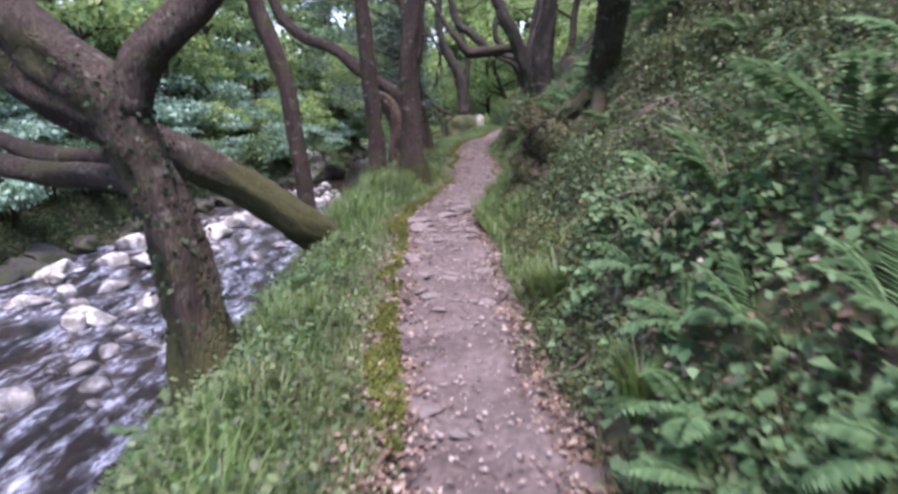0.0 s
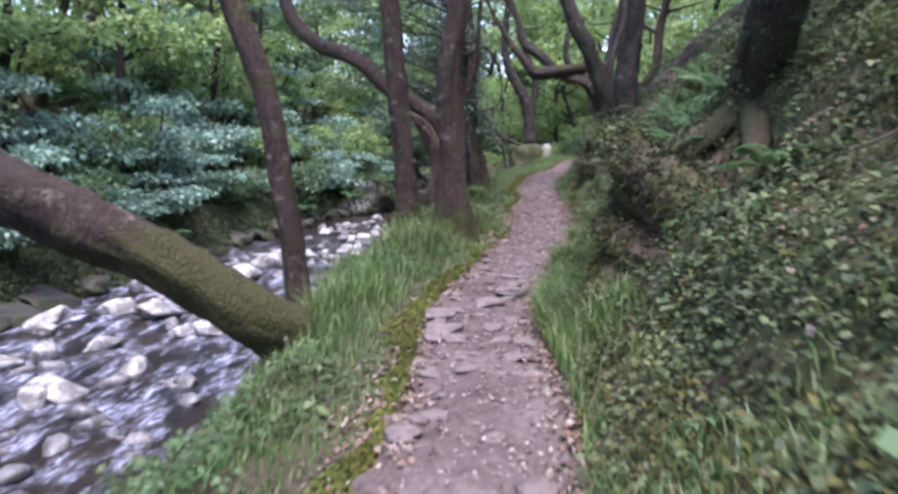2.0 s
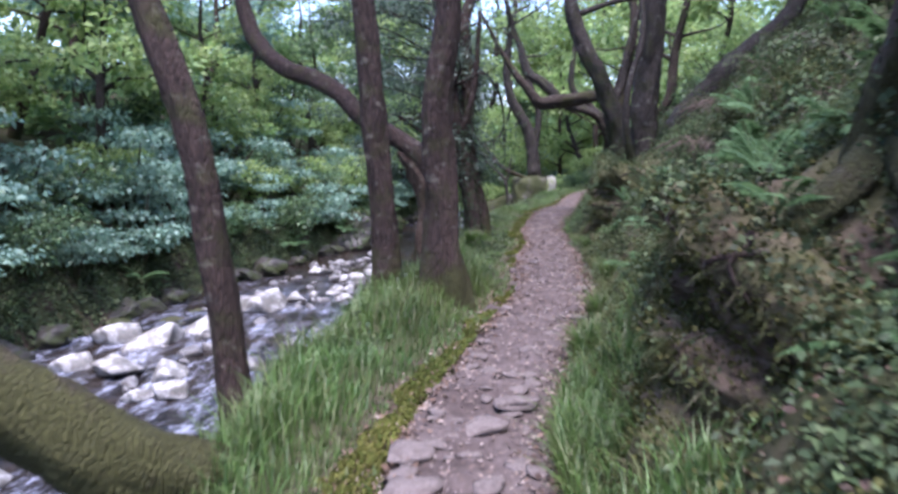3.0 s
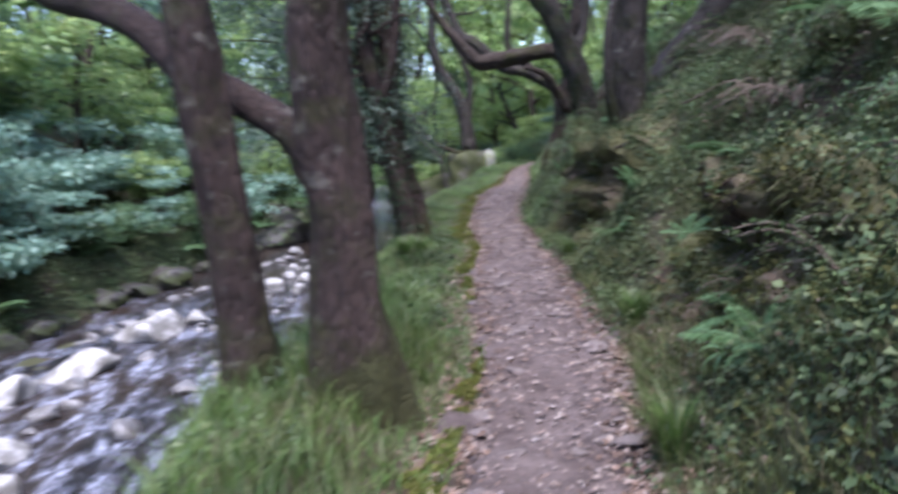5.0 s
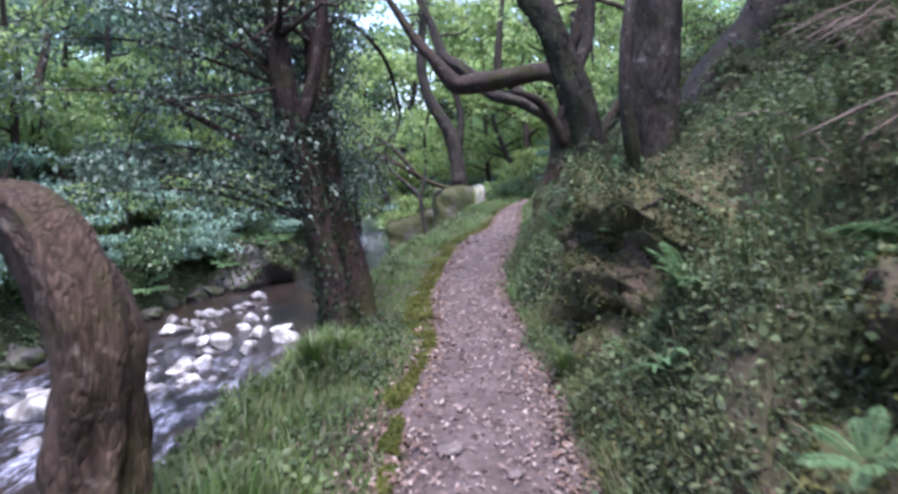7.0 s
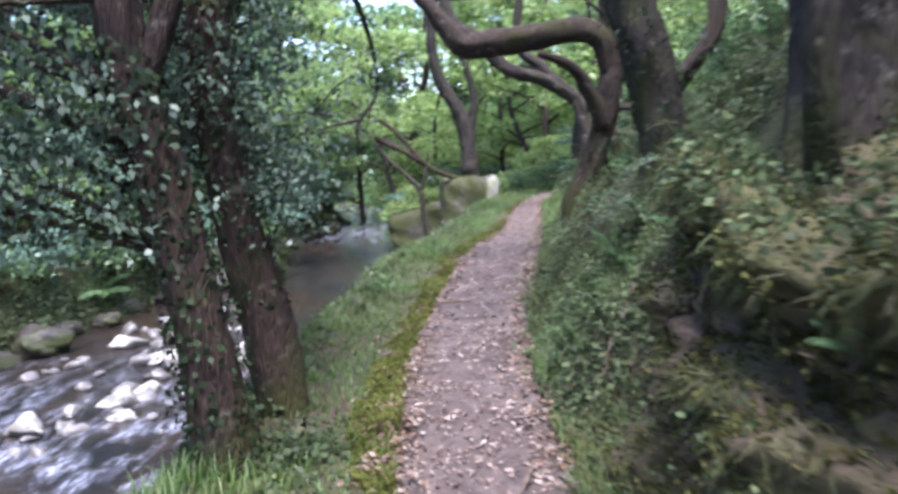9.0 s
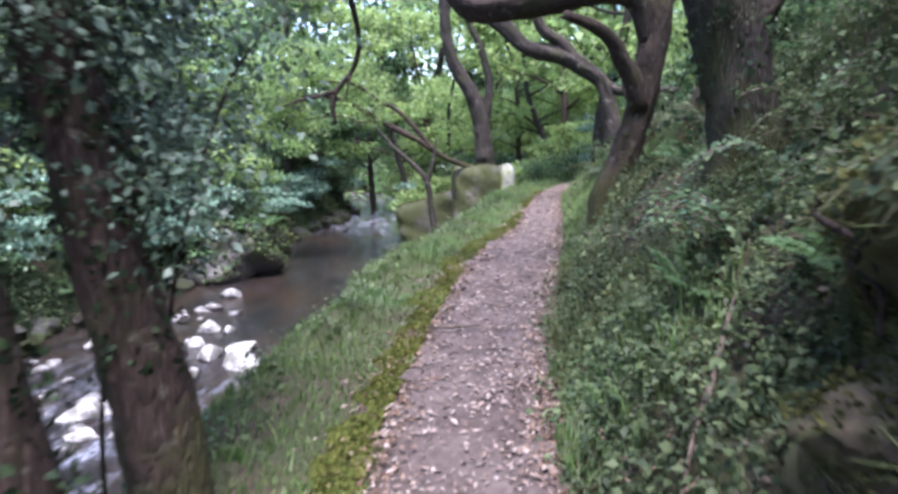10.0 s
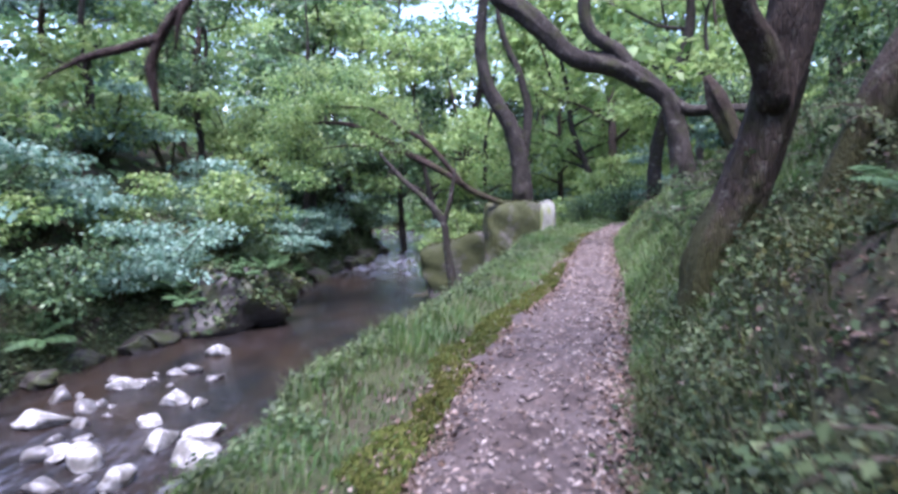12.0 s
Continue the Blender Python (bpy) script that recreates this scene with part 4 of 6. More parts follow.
for lm in ([(0.1, 40.6, 0.5, 0.13), (-0.82, 40.3, 0.9, 0.125), (-1.67, 40, 1.48, 0.13), (-2.87, 40, 2.1, 0.13), (-3.73, 40, 2.62, 0.11), (-4.78, 40, 2.98, 0.08), (-6.19, 40, 3.01, 0.04)],
           [(-1.1, 40.1, 1.1, 0.1), (-2.17, 40, 2.34, 0.1), (-3.03, 40, 2.86, 0.09), (-3.89, 40, 3.39, 0.07), (-5.29, 40, 3.5, 0.03)],
           [(-2.87, 40, 2.1, 0.07), (-3.4, 39.8, 2.1, 0.06), (-4.3, 39.7, 2.3, 0.04), (-5.4, 39.5, 2.2, 0.02)]):
    part("branch", tube_mesh("branch", shifted([(p[0], p[1], p[2], p[3] * 0.78) for p in lm], (0.1, 40.6, 0.6)), BARK, 8, 0.15, 0, 0.12, 4), ob)


rng = np.random.RandomState(42)
cs = np.array([(-4.9 + 1.9 * math.cos(k * 0.39) * r, 40 + rng.normal() * 0.6, 2.9 + 1.7 * math.sin(k * 0.39) * r) for k in range(16) for r in (0.55, 1.0) if math.sin(k * 0.39) > -0.65 or math.cos(k * 0.39) < -0.2]) - np.array((0.1, 40.6, 0.6))
A = cluster_leaves(rng, cs, 0.75, 9000, 0.1, 0.5, 0.6)
part("crown", leaf_mesh("crown", A[0], A[1], A[2], A[3], A[3] * 0.32, LIGHTLEAF), ob)
tree("tree_stump", "broken leaning trunk standing on the grass mound",
     [[(3.42, 28, 1.5, 0.15), (3.2, 28, 1.99, 0.127), (3.04, 28, 2.34, 0.112), (2.93, 28, 2.58, 0.05)]], MOSSBARK, DARKLEAF, 0, seed=17, flare=0.2, lumpy=0.3)


# woods behind: four kinds of tree, repeated with turns
def wild_tree(seed, leaf, bark, tall, spread_r, n, size):
    rng = np.random.RandomState(seed)
    ob = thing("tree", (0, 0, 0), "woodland tree with thin trunk and leafy crown", "tree", "woodland trees")
    pts = [(0, 0, -0.5, 0.2)]
    x = y = 0
    for i in range(1, 8):
        x += rng.normal() * 0.22
        y += rng.normal() * 0.22
        pts.append((x, y, tall * i / 7, 0.19 * (1 - i / 8)))
    part("trunk", tube_mesh("trunk", pts, bark, 10, 0.12, 0.7, 0.3, seed), ob)
    s = spline(pts, 0.3)
    cand = s[s[:, 2] > tall * 0.22]
    cs = []
    for k in range(13):
        q = cand[rng.randint(len(cand))]
        a, ln = rng.uniform(0, 6.283), rng.uniform(0.5, 1.0) * spread_r
        b = [(q[0], q[1], q[2], q[3] * 0.5)] + [(q[0] + math.cos(a) * ln * j + rng.normal() * 0.15, q[1] + math.sin(a) * ln * j + rng.normal() * 0.15, q[2] + ln * j * 0.4 + rng.normal() * 0.12, q[3] * 0.5 * (1 - 0.85 * j)) for j in (0.35, 0.7, 1.0)]
        part("branch", tube_mesh("branch", b, bark, 5, 0.1, 0, 0.3, k), ob)
        cs += [b[-1][:3], b[-2][:3], b[-2][:3]]
    A = cluster_leaves(rng, np.array(cs), 1.15, n, size, 0.4)
    part("crown", leaf_mesh("crown", A[0], A[1], A[2], A[3], A[3] * 0.32, leaf), ob)
    return ob


kinds = [wild_tree(21, LIGHTLEAF, GREYBARK, 10.5, 3.2, 3000, 0.265), wild_tree(22, BLUELEAF, BARK, 9, 3.2, 3000, 0.265), wild_tree(23, DARKLEAF, GREYBARK, 11, 3.0, 3000, 0.265), wild_tree(24, LIGHTLEAF, MOSSBARK, 12, 3.4, 3000, 0.265)]
used = set()
rng = np.random.RandomState(8)
# last four: unseen trees up the slope, added to shade the cut bank
spots = [(-14.5, 22, 0), (-13.5, 16.5, 3), (-14.5, 28, 0), (-13, 33, 3), (-8.3, 47.5, 2), (-8.6, 50.2, 2), (-8.0, 52.6, 0), (-9, 58, 3), (-3.5, 54, 0), (4.8, 49, 3), (-17, 14, 1), (-18, 20, 0), (-17, 27, 1), (-17.5, 32, 3), (-15, 37, 1), (-15, 43, 0), (-13.5, 49, 2), (0, 64, 0), (-4, 68, 3), (4, 60, 3), (7, 56, 0), (12, 56, 3), (14, 62, 0), (18, 38, 3), (20, 50, 0), (22, 30, 0), (-16, 52, 3), (-10.5, 57, 0), (-20, 25, 3), (-21, 38, 0), (-19, 8, 2), (-15, 3, 0), (-2, 60, 0), (2.5, 56, 3),
         (5, 64, 0), (7, 46, 0), (8.5, 38, 3), (10, 54, 3), (12, 66, 0), (10, 30, 0), (14, 22, 2), (14, 10, 3), (15, 34, 1), (4.5, 40, 0), (-24, 50, 2), (-23, 62, 0), (-1, -8, 2), (5, -6, 3), (-18, 45, 1), (-6, 58, 2), (1.5, 68, 0), (-12, 64, 0), (16, 48, 0), (17, 28, 1), (4.2, 52, 0), (-28, 32, 1), (-26, 18, 3), (6.8, 9, 2), (6.6, 15, 3), (7.2, 20.5, 2), (7.5, 3, 0)]
far = [(x + rng.normal() * 2, y + rng.normal() * 3, rng.randint(4)) for y in (72, 86) for x in range(-30, 25, 7)]
for x, y, k in spots + far:
    s = rng.uniform(0.85, 1.25) if y < 70 else rng.uniform(1.5, 2.1)
    m = pose(x, y, h1(x, y) - 0.05, rng.uniform(-7, 7), rng.uniform(-7, 7), rng.uniform(0, 360)) @ Matrix.Diagonal((s, s, s, 1))
    if k in used:
        c = copy_thing(kinds[k], pose(0, 0, 0))
        c.matrix_basis = m
    else:
        kinds[k].matrix_basis = m
        used.add(k)


# shrubs: on the far bank, over the water and along the hillside
def shrub(seed, name, label, leaf, r, tall, n, size, flat=0.3):
    rng = np.random.RandomState(seed)
    ob = thing(name, (0, 0, 0), label, "shrub", "bank shrubs")
    cs = []
    for k in range(6):
        a, ln = rng.uniform(0, 6.283), r * rng.uniform(0.4, 1)
        z = tall * rng.uniform(0.35, 1)
        b = [(0, 0, -0.2, 0.035), (math.cos(a) * ln * 0.35, math.sin(a) * ln * 0.35, z * 0.6, 0.025), (math.cos(a) * ln * 0.75, math.sin(a) * ln * 0.75, z * 0.95, 0.016), (math.cos(a) * ln, math.sin(a) * ln, z * 0.9, 0.006)]
        part("stem", tube_mesh("stem", b, BARK, 4, 0.1, 0, 0.4, k), ob)
        cs += [b[2][:3], b[3][:3], b[1][:3]]
    A = cluster_leaves(rng, np.array(cs), 0.42 * r, n, size, flat)
    part("foliage", leaf_mesh("foliage", A[0], A[1], A[2], A[3], A[3] * 0.32, leaf), ob)
    return ob


bushes = [shrub(31, "hazel_shrub", "pale green hazel shrub in horizontal leaf sprays", BLUELEAF, 1.6, 2.6, 1700, 0.135, 0.2),
          shrub(32, "shrub", "dense dark green shrub on the stream bank", DARKLEAF, 1.5, 2.2, 1550, 0.125, 0.45),
          shrub(33, "shrub", "bright yellow-green leafy shrub catching the light", LIGHTLEAF, 1.5, 2.8, 1550, 0.135, 0.3),
          shrub(34, "bramble_shrub", "low arching bramble shrub over the bank", DARKLEAF, 1.3, 1.2, 1500, 0.105, 0.5)]
used = set()
spots = []
for y in np.arange(9, 62, 1.7):
    x = float(far_shore(y))
    spots.append((x - 0.5 - rng.rand() * 0.6, y + rng.normal() * 0.4, (0, 3, 0, 1)[rng.randint(4)], rng.uniform(0.75, 1.15)))
    spots.append((x - 2.2 - rng.rand() * 1.2, y + rng.normal() * 0.6, (0, 0, 2, 1)[rng.randint(4)], rng.uniform(1.0, 1.5)))
    if rng.rand() < 0.6:
        spots.append((x - 5.0 - rng.rand() * 2, y + rng.normal(), (0, 2, 2, 1)[rng.randint(4)], rng.uniform(1.3, 1.7)))
for y in np.arange(58, 80, 4.0):
    for x in np.arange(-14, 16, 4.5):
        if x < float(near_shore(y)) + 1 and x > float(far_shore(y)) - 1:
            continue
        spots.append((x + rng.normal() * 0.8, y + rng.normal() * 0.8, rng.randint(4), rng.uniform(1.3, 2.0)))
for x, y, k, s in ((-1.9, 49, 2, 1.1), (-9.0, 40.6, 2, 1.3), (-0.8, 53, 2, 1.3), (2.7, 41.8, 1, 0.6), (3.7, 40.2, 1, 0.65), (2.0, 46, 2, 0.9), (5.0, 45.5, 2, 1.0), (7.0, 48.5, 2, 1.1), (9.5, 55, 2, 1.3), (0.4, 50.5, 2, 0.9), (-2.6, 44.5, 3, 0.8), (3.2, 44, 2, 0.9), (5, 42, 0, 0.9), (2.6, 50, 2, 1.0), (-1.8, 47, 1, 0.8), (-2.2, 52, 0, 0.9), (6, 36, 2, 0.9), (5.5, 28, 3, 0.9), (5, 33, 1, 0.9), (7, 31, 2, 1.2), (6, 38, 0, 1.1), (8, 35, 1, 1.3), (9, 28, 2, 1.4), (9, 18, 0, 1.4), (9.5, 10, 2, 1.5), (9, 23, 1, 1.4), (7.5, 14, 0, 1.2), (8, 6, 2, 1.3), (11, 40, 2, 1.6), (6, 47, 2, 1.3), (9, 50, 0, 1.6), (11, 45, 2, 1.8), (5.5, 55, 2, 1.5), (5, 14.5, 3, 0.8), (-4.2, 62, 2, 1.2), (-3.6, 57, 1, 1.0)):
    spots.append((x, y, k, s))
for x, y, k, s in spots:
    m = pose(x, y, max(h1(x, y), WATER_Z) - 0.05, rng.uniform(-8, 8), rng.uniform(-8, 8), rng.uniform(0, 360)) @ Matrix.Diagonal((s, s, s, 1))
    if k in used:
        c = copy_thing(bushes[k], pose(0, 0, 0))
        c.matrix_basis = m
    else:
        bushes[k].matrix_basis = m
        used.add(k)


# ---- low plants ----
FARLEAF = leaf_material("distant_leaves", [(0.11, 0.2, 0.08), (0.17, 0.28, 0.11), (0.25, 0.37, 0.16), (0.13, 0.23, 0.12)], 0.6, 0.55, 0.2, 0.35)


def on_ground(x, y, lift=0.0):
    return np.stack([x, y, height(x, y) + lift], -1)


def scatter_bank(rng, n, v0, v1, y0, y1, power=1.0):
    y = rng.uniform(y0, y1, n)
    v = v0 + (v1 - v0) * rng.rand(n) ** power
    keep = rng.rand(n) > np.maximum(0.9 * undercut(y) * smooth(0.1, 0.3, v) * (1 - smooth(1.1, 1.25, v)), 0.85 * smooth(23.5, 26, y) * (1 - smooth(1.6, 2.4, v)))
    y, v = y[keep], v[keep]
    return path_mid(y) + path_half(y) + v, y, v


def bare(x, y):
    """Dug-out stretches under the bank oaks, with more earth and dead leaves than plants."""
    v = x - path_mid(y) - path_half(y)
    dug = smooth(4.0, 5.5, y) * (1 - smooth(9, 11, y)) * smooth(0.35, 0.8, v) * (1 - smooth(2.5, 4, v))
    for at, mid, wide in ((13.0, 1.0, 0.55), (16.9, 0.9, 0.7)):
        dug = np.maximum(dug, 0.6 * np.exp(-((y - at) / 1.3) ** 2 - ((v - mid) / wide) ** 2))
    return dug


def leaf_domes(rng, cx, cy, radius, per, size, slope, squash=0.7):
    """Leaves over low domes set on the ground, thicker on top."""
    n = len(cx) * per
    k = np.repeat(np.arange(len(cx)), per)
    d = unit(rng.normal(size=(n, 3)) + [0, 0, 0.5])
    d[:, 2] = np.abs(d[:, 2])
    r = radius[k] * (0.55 + 0.5 * rng.rand(n))
    x, y = cx[k] + d[:, 0] * r, cy[k] + d[:, 1] * r
    at = on_ground(x, y, 0.01 + d[:, 2] * r * squash * rng.uniform(0.3, 1.0, n))
    along = unit(d * [1, 1, 0.2] + rng.normal(size=(n, 3)) * 0.55 + [slope * 0.5, 0, -0.2])
    up = unit(d * 0.6 + [slope, 0, 1.0] + rng.normal(size=(n, 3)) * 0.4)
    return at, along, up, size * (0.55 + 0.9 * rng.rand(n) ** 1.5)


rng = np.random.RandomState(12)
x, y, v = scatter_bank(rng, 5200, 0.10, 6.5, 0.3, 42.0, 1.45)
keep = fbm(x, y, 0.8, 3) + rng.rand(len(x)) * 0.7 + 0.3 * (1 - smooth(3, 5, y)) - 0.05 * bare(x, y) - 0.15 * smooth(16.5, 18, y) * (1 - smooth(20, 22, y)) > -0.1
x, y, v = x[keep], y[keep], v[keep]
mossy = fbm(x + 70, y, 0.5, 3) + 0.5 * rng.rand(len(x)) > 0.5
A = leaf_domes(rng, x[mossy], y[mossy], 0.08 + 0.22 * rng.rand(mossy.sum()), 42, 0.033, -0.3, 1.0)
tagged(new("moss", leaf_mesh("moss", A[0], A[1], A[2], A[3], A[3] * 0.34, BANKMOSS)), "olive moss cushions on the cut bank", "moss", kind="stuff")
x, y, v = x[~mossy], y[~mossy], v[~mossy]
A = leaf_domes(rng, x, y, (0.10 + 0.34 * rng.rand(len(x)) ** 1.5) * (0.7 + 0.25 * v), 56, 0.043, -0.3, 1.0)
tagged(new("bank_plants", leaf_mesh("bank_plants", A[0], A[1], A[2], A[3], A[3] * 0.34, COVER)), "low bramble and bilberry leaves covering the cut bank", "plants", kind="stuff")
x, y, v = scatter_bank(rng, 60000, 0.02, 6.0, 0.3, 40.0, 1.7)
keep = fbm(x, y, 0.8, 3) + 0.35 * smooth(9, 14, y) + 0.3 * (1 - smooth(3, 5, y)) - 0.15 * bare(x, y) > 0.0
x, y = x[keep], y[keep]
n = len(x)
L = 0.02 + 0.03 * rng.rand(n)
tagged(new("bank_plants", leaf_mesh("bank_plants", on_ground(x, y, 0.01 + 0.05 * rng.rand(n)), unit(rng.normal(size=(n, 3)) * [1, 1, 0.4]), unit(rng.normal(size=(n, 3)) * 0.5 + [-0.5, 0, 1]), L, L * 0.36, COVER)), "scattered small green leaves on the bank soil", "plants", kind="stuff")
x, y, v = scatter_bank(rng, 2600, 1.5, 12.0, -2.0, 46.0, 1.5)
keep = rng.rand(len(x)) > 0.3 * bare(x, y)
x, y, v = x[keep], y[keep], v[keep]
A = leaf_domes(rng, x, y, (0.14 + 0.3 * rng.rand(len(x))) * (0.6 + 0.12 * v), 34, 0.066, -0.3, 1.0)
tagged(new("slope_plants", leaf_mesh("slope_plants", A[0], A[1], A[2], A[3], A[3] * 0.34, COVER)), "bramble and fern cover high on the wooded slope", "plants", kind="stuff")
x, y, v = scatter_bank(rng, 300, 0.15, 2.6, 0.4, 4.4, 1.0)
A = leaf_domes(rng, x, y, 0.12 + 0.16 * rng.rand(len(x)), 34, 0.056, -0.3, 1.2)
tagged(new("bank_plants", leaf_mesh("bank_plants", A[0], A[1], A[2], A[3], A[3] * 0.4, FERNM)), "broad-leaved green woodland plants on the lower bank", "plants", kind="stuff")
x, y, v = scatter_bank(rng, 900, 0.45, 3.8, 4.6, 10.6, 1.1)
A = leaf_domes(rng, x, y, 0.1 + 0.2 * rng.rand(len(x)), 44, 0.042, -0.3, 1.2)
tagged(new("bank_plants", leaf_mesh("bank_plants", A[0], A[1], A[2], A[3], A[3] * 0.36, COVER)), "ivy and bilberry leaves below the leaning oak", "plants", kind="stuff")
# undergrowth of the distant slopes
y = np.concatenate([rng.uniform(62, 125, 1500), rng.uniform(-10, 70, 500)])
x = np.concatenate([rng.uniform(-48, 42, 1500), far_shore(y[1500:]) - rng.uniform(7, 40, 500)])
keep = ~((x < near_shore(y) + 0.5) & (x > far_shore(y) - 0.5) & (y < 72))
A = leaf_domes(rng, x[keep], y[keep], 1.0 + 1.6 * rng.rand(keep.sum()), 30, 0.7, 0.0, 1.2)
tagged(new("far_undergrowth", leaf_mesh("far_undergrowth", A[0], A[1], A[2], A[3], A[3] * 0.34, FARLEAF)), "green undergrowth on the distant wooded slopes", "plants", kind="stuff")
# foliage of the woods that close the valley on every side
def far_woods(rng, x, y, top, per, size):
    n = len(x) * per
    k = np.repeat(np.arange(len(x)), per)
    off = unit(rng.normal(size=(n, 3))) * (1.9 * rng.rand(n, 1) ** 0.4) * [1, 1, 0.5]
    at = np.stack([x[k], y[k], height(x[k], y[k]) + top[k]], -1) + off
    return leaf_mesh("far_woods", at, unit(off * [1, 1, 0.3] + rng.normal(size=(n, 3)) * 0.6 - [0, 0, 0.3]), unit(rng.normal(size=(n, 3)) * 0.5 + [0, 0, 1]), size * (0.6 + 0.8 * rng.rand(n)), 0.3 * size * (0.6 + 0.8 * rng.rand(n)), FARLEAF)


rng = np.random.RandomState(52)
y = np.concatenate([rng.uniform(-5, 110, 800), rng.uniform(84, 112, 750), rng.uniform(5, 80, 330)])
x = np.concatenate([rng.uniform(-48, -25, 800), rng.uniform(-48, 48, 750), rng.uniform(17, 30, 330)])
top = np.concatenate([13 * rng.rand(800), 26 * rng.rand(750), 12 * rng.rand(330)])
tagged(new("far_woods", far_woods(rng, x, y, top, 46, 0.62)), "pale green foliage of the distant woods", "trees", kind="stuff")
rng = np.random.RandomState(53)
# fine low growth close above the path
x, y, v = scatter_bank(rng, 2600, 0.05, 2.4, 0.3, 34.0, 1.2)
keep = fbm(x, y, 0.8, 3) + rng.rand(len(x)) * 1.2 + 0.3 * smooth(8, 14, y) - 0.2 * bare(x, y) - 0.2 * smooth(16.5, 18, y) * (1 - smooth(20, 22, y)) > 0.2
x, y = x[keep], y[keep]
A = leaf_domes(rng, x, y, 0.09 + 0.2 * rng.rand(len(x)), 44, 0.035, -0.3, 1.0)
tagged(new("bank_plants", leaf_mesh("bank_plants", A[0], A[1], A[2], A[3], A[3] * 0.36, COVER)), "fine-leaved bilberry growth above the path", "plants", kind="stuff")
# leafy plants below the verge and on the far bank
y = 0.6 + 6 * rng.rand(200)
x = path_mid(y) - path_half(y) - 0.45 - 1.7 * rng.rand(200)
A = leaf_domes(rng, x, y, 0.07 + 0.12 * rng.rand(200), 40, 0.04, 0.3, 1.3)
tagged(new("verge_plants", leaf_mesh("verge_plants", A[0], A[1], A[2], A[3], A[3] * 0.36, FERNM)), "soft green leafy plants among the verge grass", "plants", kind="stuff")
y = rng.uniform(1.5, 6.5, 300)
x = path_mid(y) - path_half(y) - 0.9 - 2.0 * rng.rand(300)
A = leaf_domes(rng, x, y, 0.14 + 0.18 * rng.rand(300), 46, 0.05, 0.3, 1.3)
tagged(new("verge_plants", leaf_mesh("verge_plants", A[0], A[1], A[2], A[3], A[3] * 0.36, COVER)), "dark leafy weeds on the bank under the forked tree", "plants", kind="stuff")
y = 0.3 + 39 * rng.rand(1500) ** 1.2
x = path_mid(y) - path_half(y) - np.where((y < 7) | (np.abs(y - 15.5) < 2.5), 0.25, 0.7) - 2.6 * rng.rand(1500) ** 1.4
A = leaf_domes(rng, x, y, 0.08 + 0.17 * rng.rand(1500), 36, 0.047, 0.3, 1.1)
tagged(new("verge_plants", leaf_mesh("verge_plants", A[0], A[1], A[2], A[3], A[3] * 0.34, COVER)), "nettles and leafy weeds on the stream bank", "plants", kind="stuff")
y = rng.uniform(4, 64, 1900)
x = far_shore(y) + 0.05 - 6 * rng.rand(1900) ** 1.7
A = leaf_domes(rng, x, y, 0.25 + 0.45 * rng.rand(1900), 50, 0.095, 0.4)
tagged(new("far_bank_plants", leaf_mesh("far_bank_plants", A[0], A[1], A[2], A[3], A[3] * 0.34, COVER)), "low leafy plants covering the far stream bank", "plants", kind="stuff")

y = rng.uniform(8, 60, 1100)
x = far_shore(y) - 0.12 - 0.75 * rng.rand(1100)
A = leaf_domes(rng, x, y, 0.14 + 0.2 * rng.rand(1100), 44, 0.08, 0.4, 1.0)
tagged(new("far_bank_plants", leaf_mesh("far_bank_plants", A[0], A[1], A[2], A[3], A[3] * 0.34, COVER)), "leafy plants hanging down to the far waterline", "plants", kind="stuff")

# grass: long on the verge, shorter over the bank, tufts on the path's upper edge
def grass_field(name, label, n, seed, place, tall, wide):
    rng = np.random.RandomState(seed)
    x, y, k = place(rng, n)
    at = on_ground(x, y, -0.01)
    lean = np.stack([rng.normal(size=len(x)) * 0.5 + 0.1, rng.normal(size=len(x)) * 0.5, np.zeros(len(x))], -1)
    L = tall * (0.45 + 0.75 * rng.rand(len(x))) * k
    tagged(new(name, blade_mesh(name, at, lean, L, np.full(len(x), wide) * (0.6 + 0.6 * rng.rand(len(x))), GRASS)), label, "grass", kind="stuff")


def moss_width(y):
    return np.clip(0.05 + 0.15 * fbm(y, 0 * y + 3, 0.9, 4) + 0.17 * smooth(13, 17, y) * (1 - 0.5 * smooth(26, 30, y)) + 0.1 * np.exp(-((y - 8.5) / 2.5) ** 2) + 0.05 * fbm(y, 0 * y + 9, 5, 2), 0, 0.36)


def verge_place(rng, n):
    y = rng.uniform(0.5, 42, n)
    u = -0.07 + 2.3 * rng.rand(n) ** 1.25
    x = path_mid(y) - path_half(y) - u
    d = fbm(x, y, 1.1, 3)
    lush = 0.35 + 0.65 * np.exp(-((y - 10.5) / 3.0) ** 2)
    lush = lush * np.interp(y, [0, 13, 16, 20, 26, 34], [1, 1, 0.35, 0.45, 0.6, 0.8])
    k = np.clip((0.25 + 0.75 * smooth(0.1, 0.6, u)) * (0.8 + 0.4 * d) * (0.36 + 0.95 * lush), 0.22, 1.5)
    keep = (rng.rand(n) < 0.9 + 0.3 * d) & ((u > 0.85 * moss_width(y)) | (rng.rand(n) < 0.12))
    return x[keep], y[keep], k[keep]


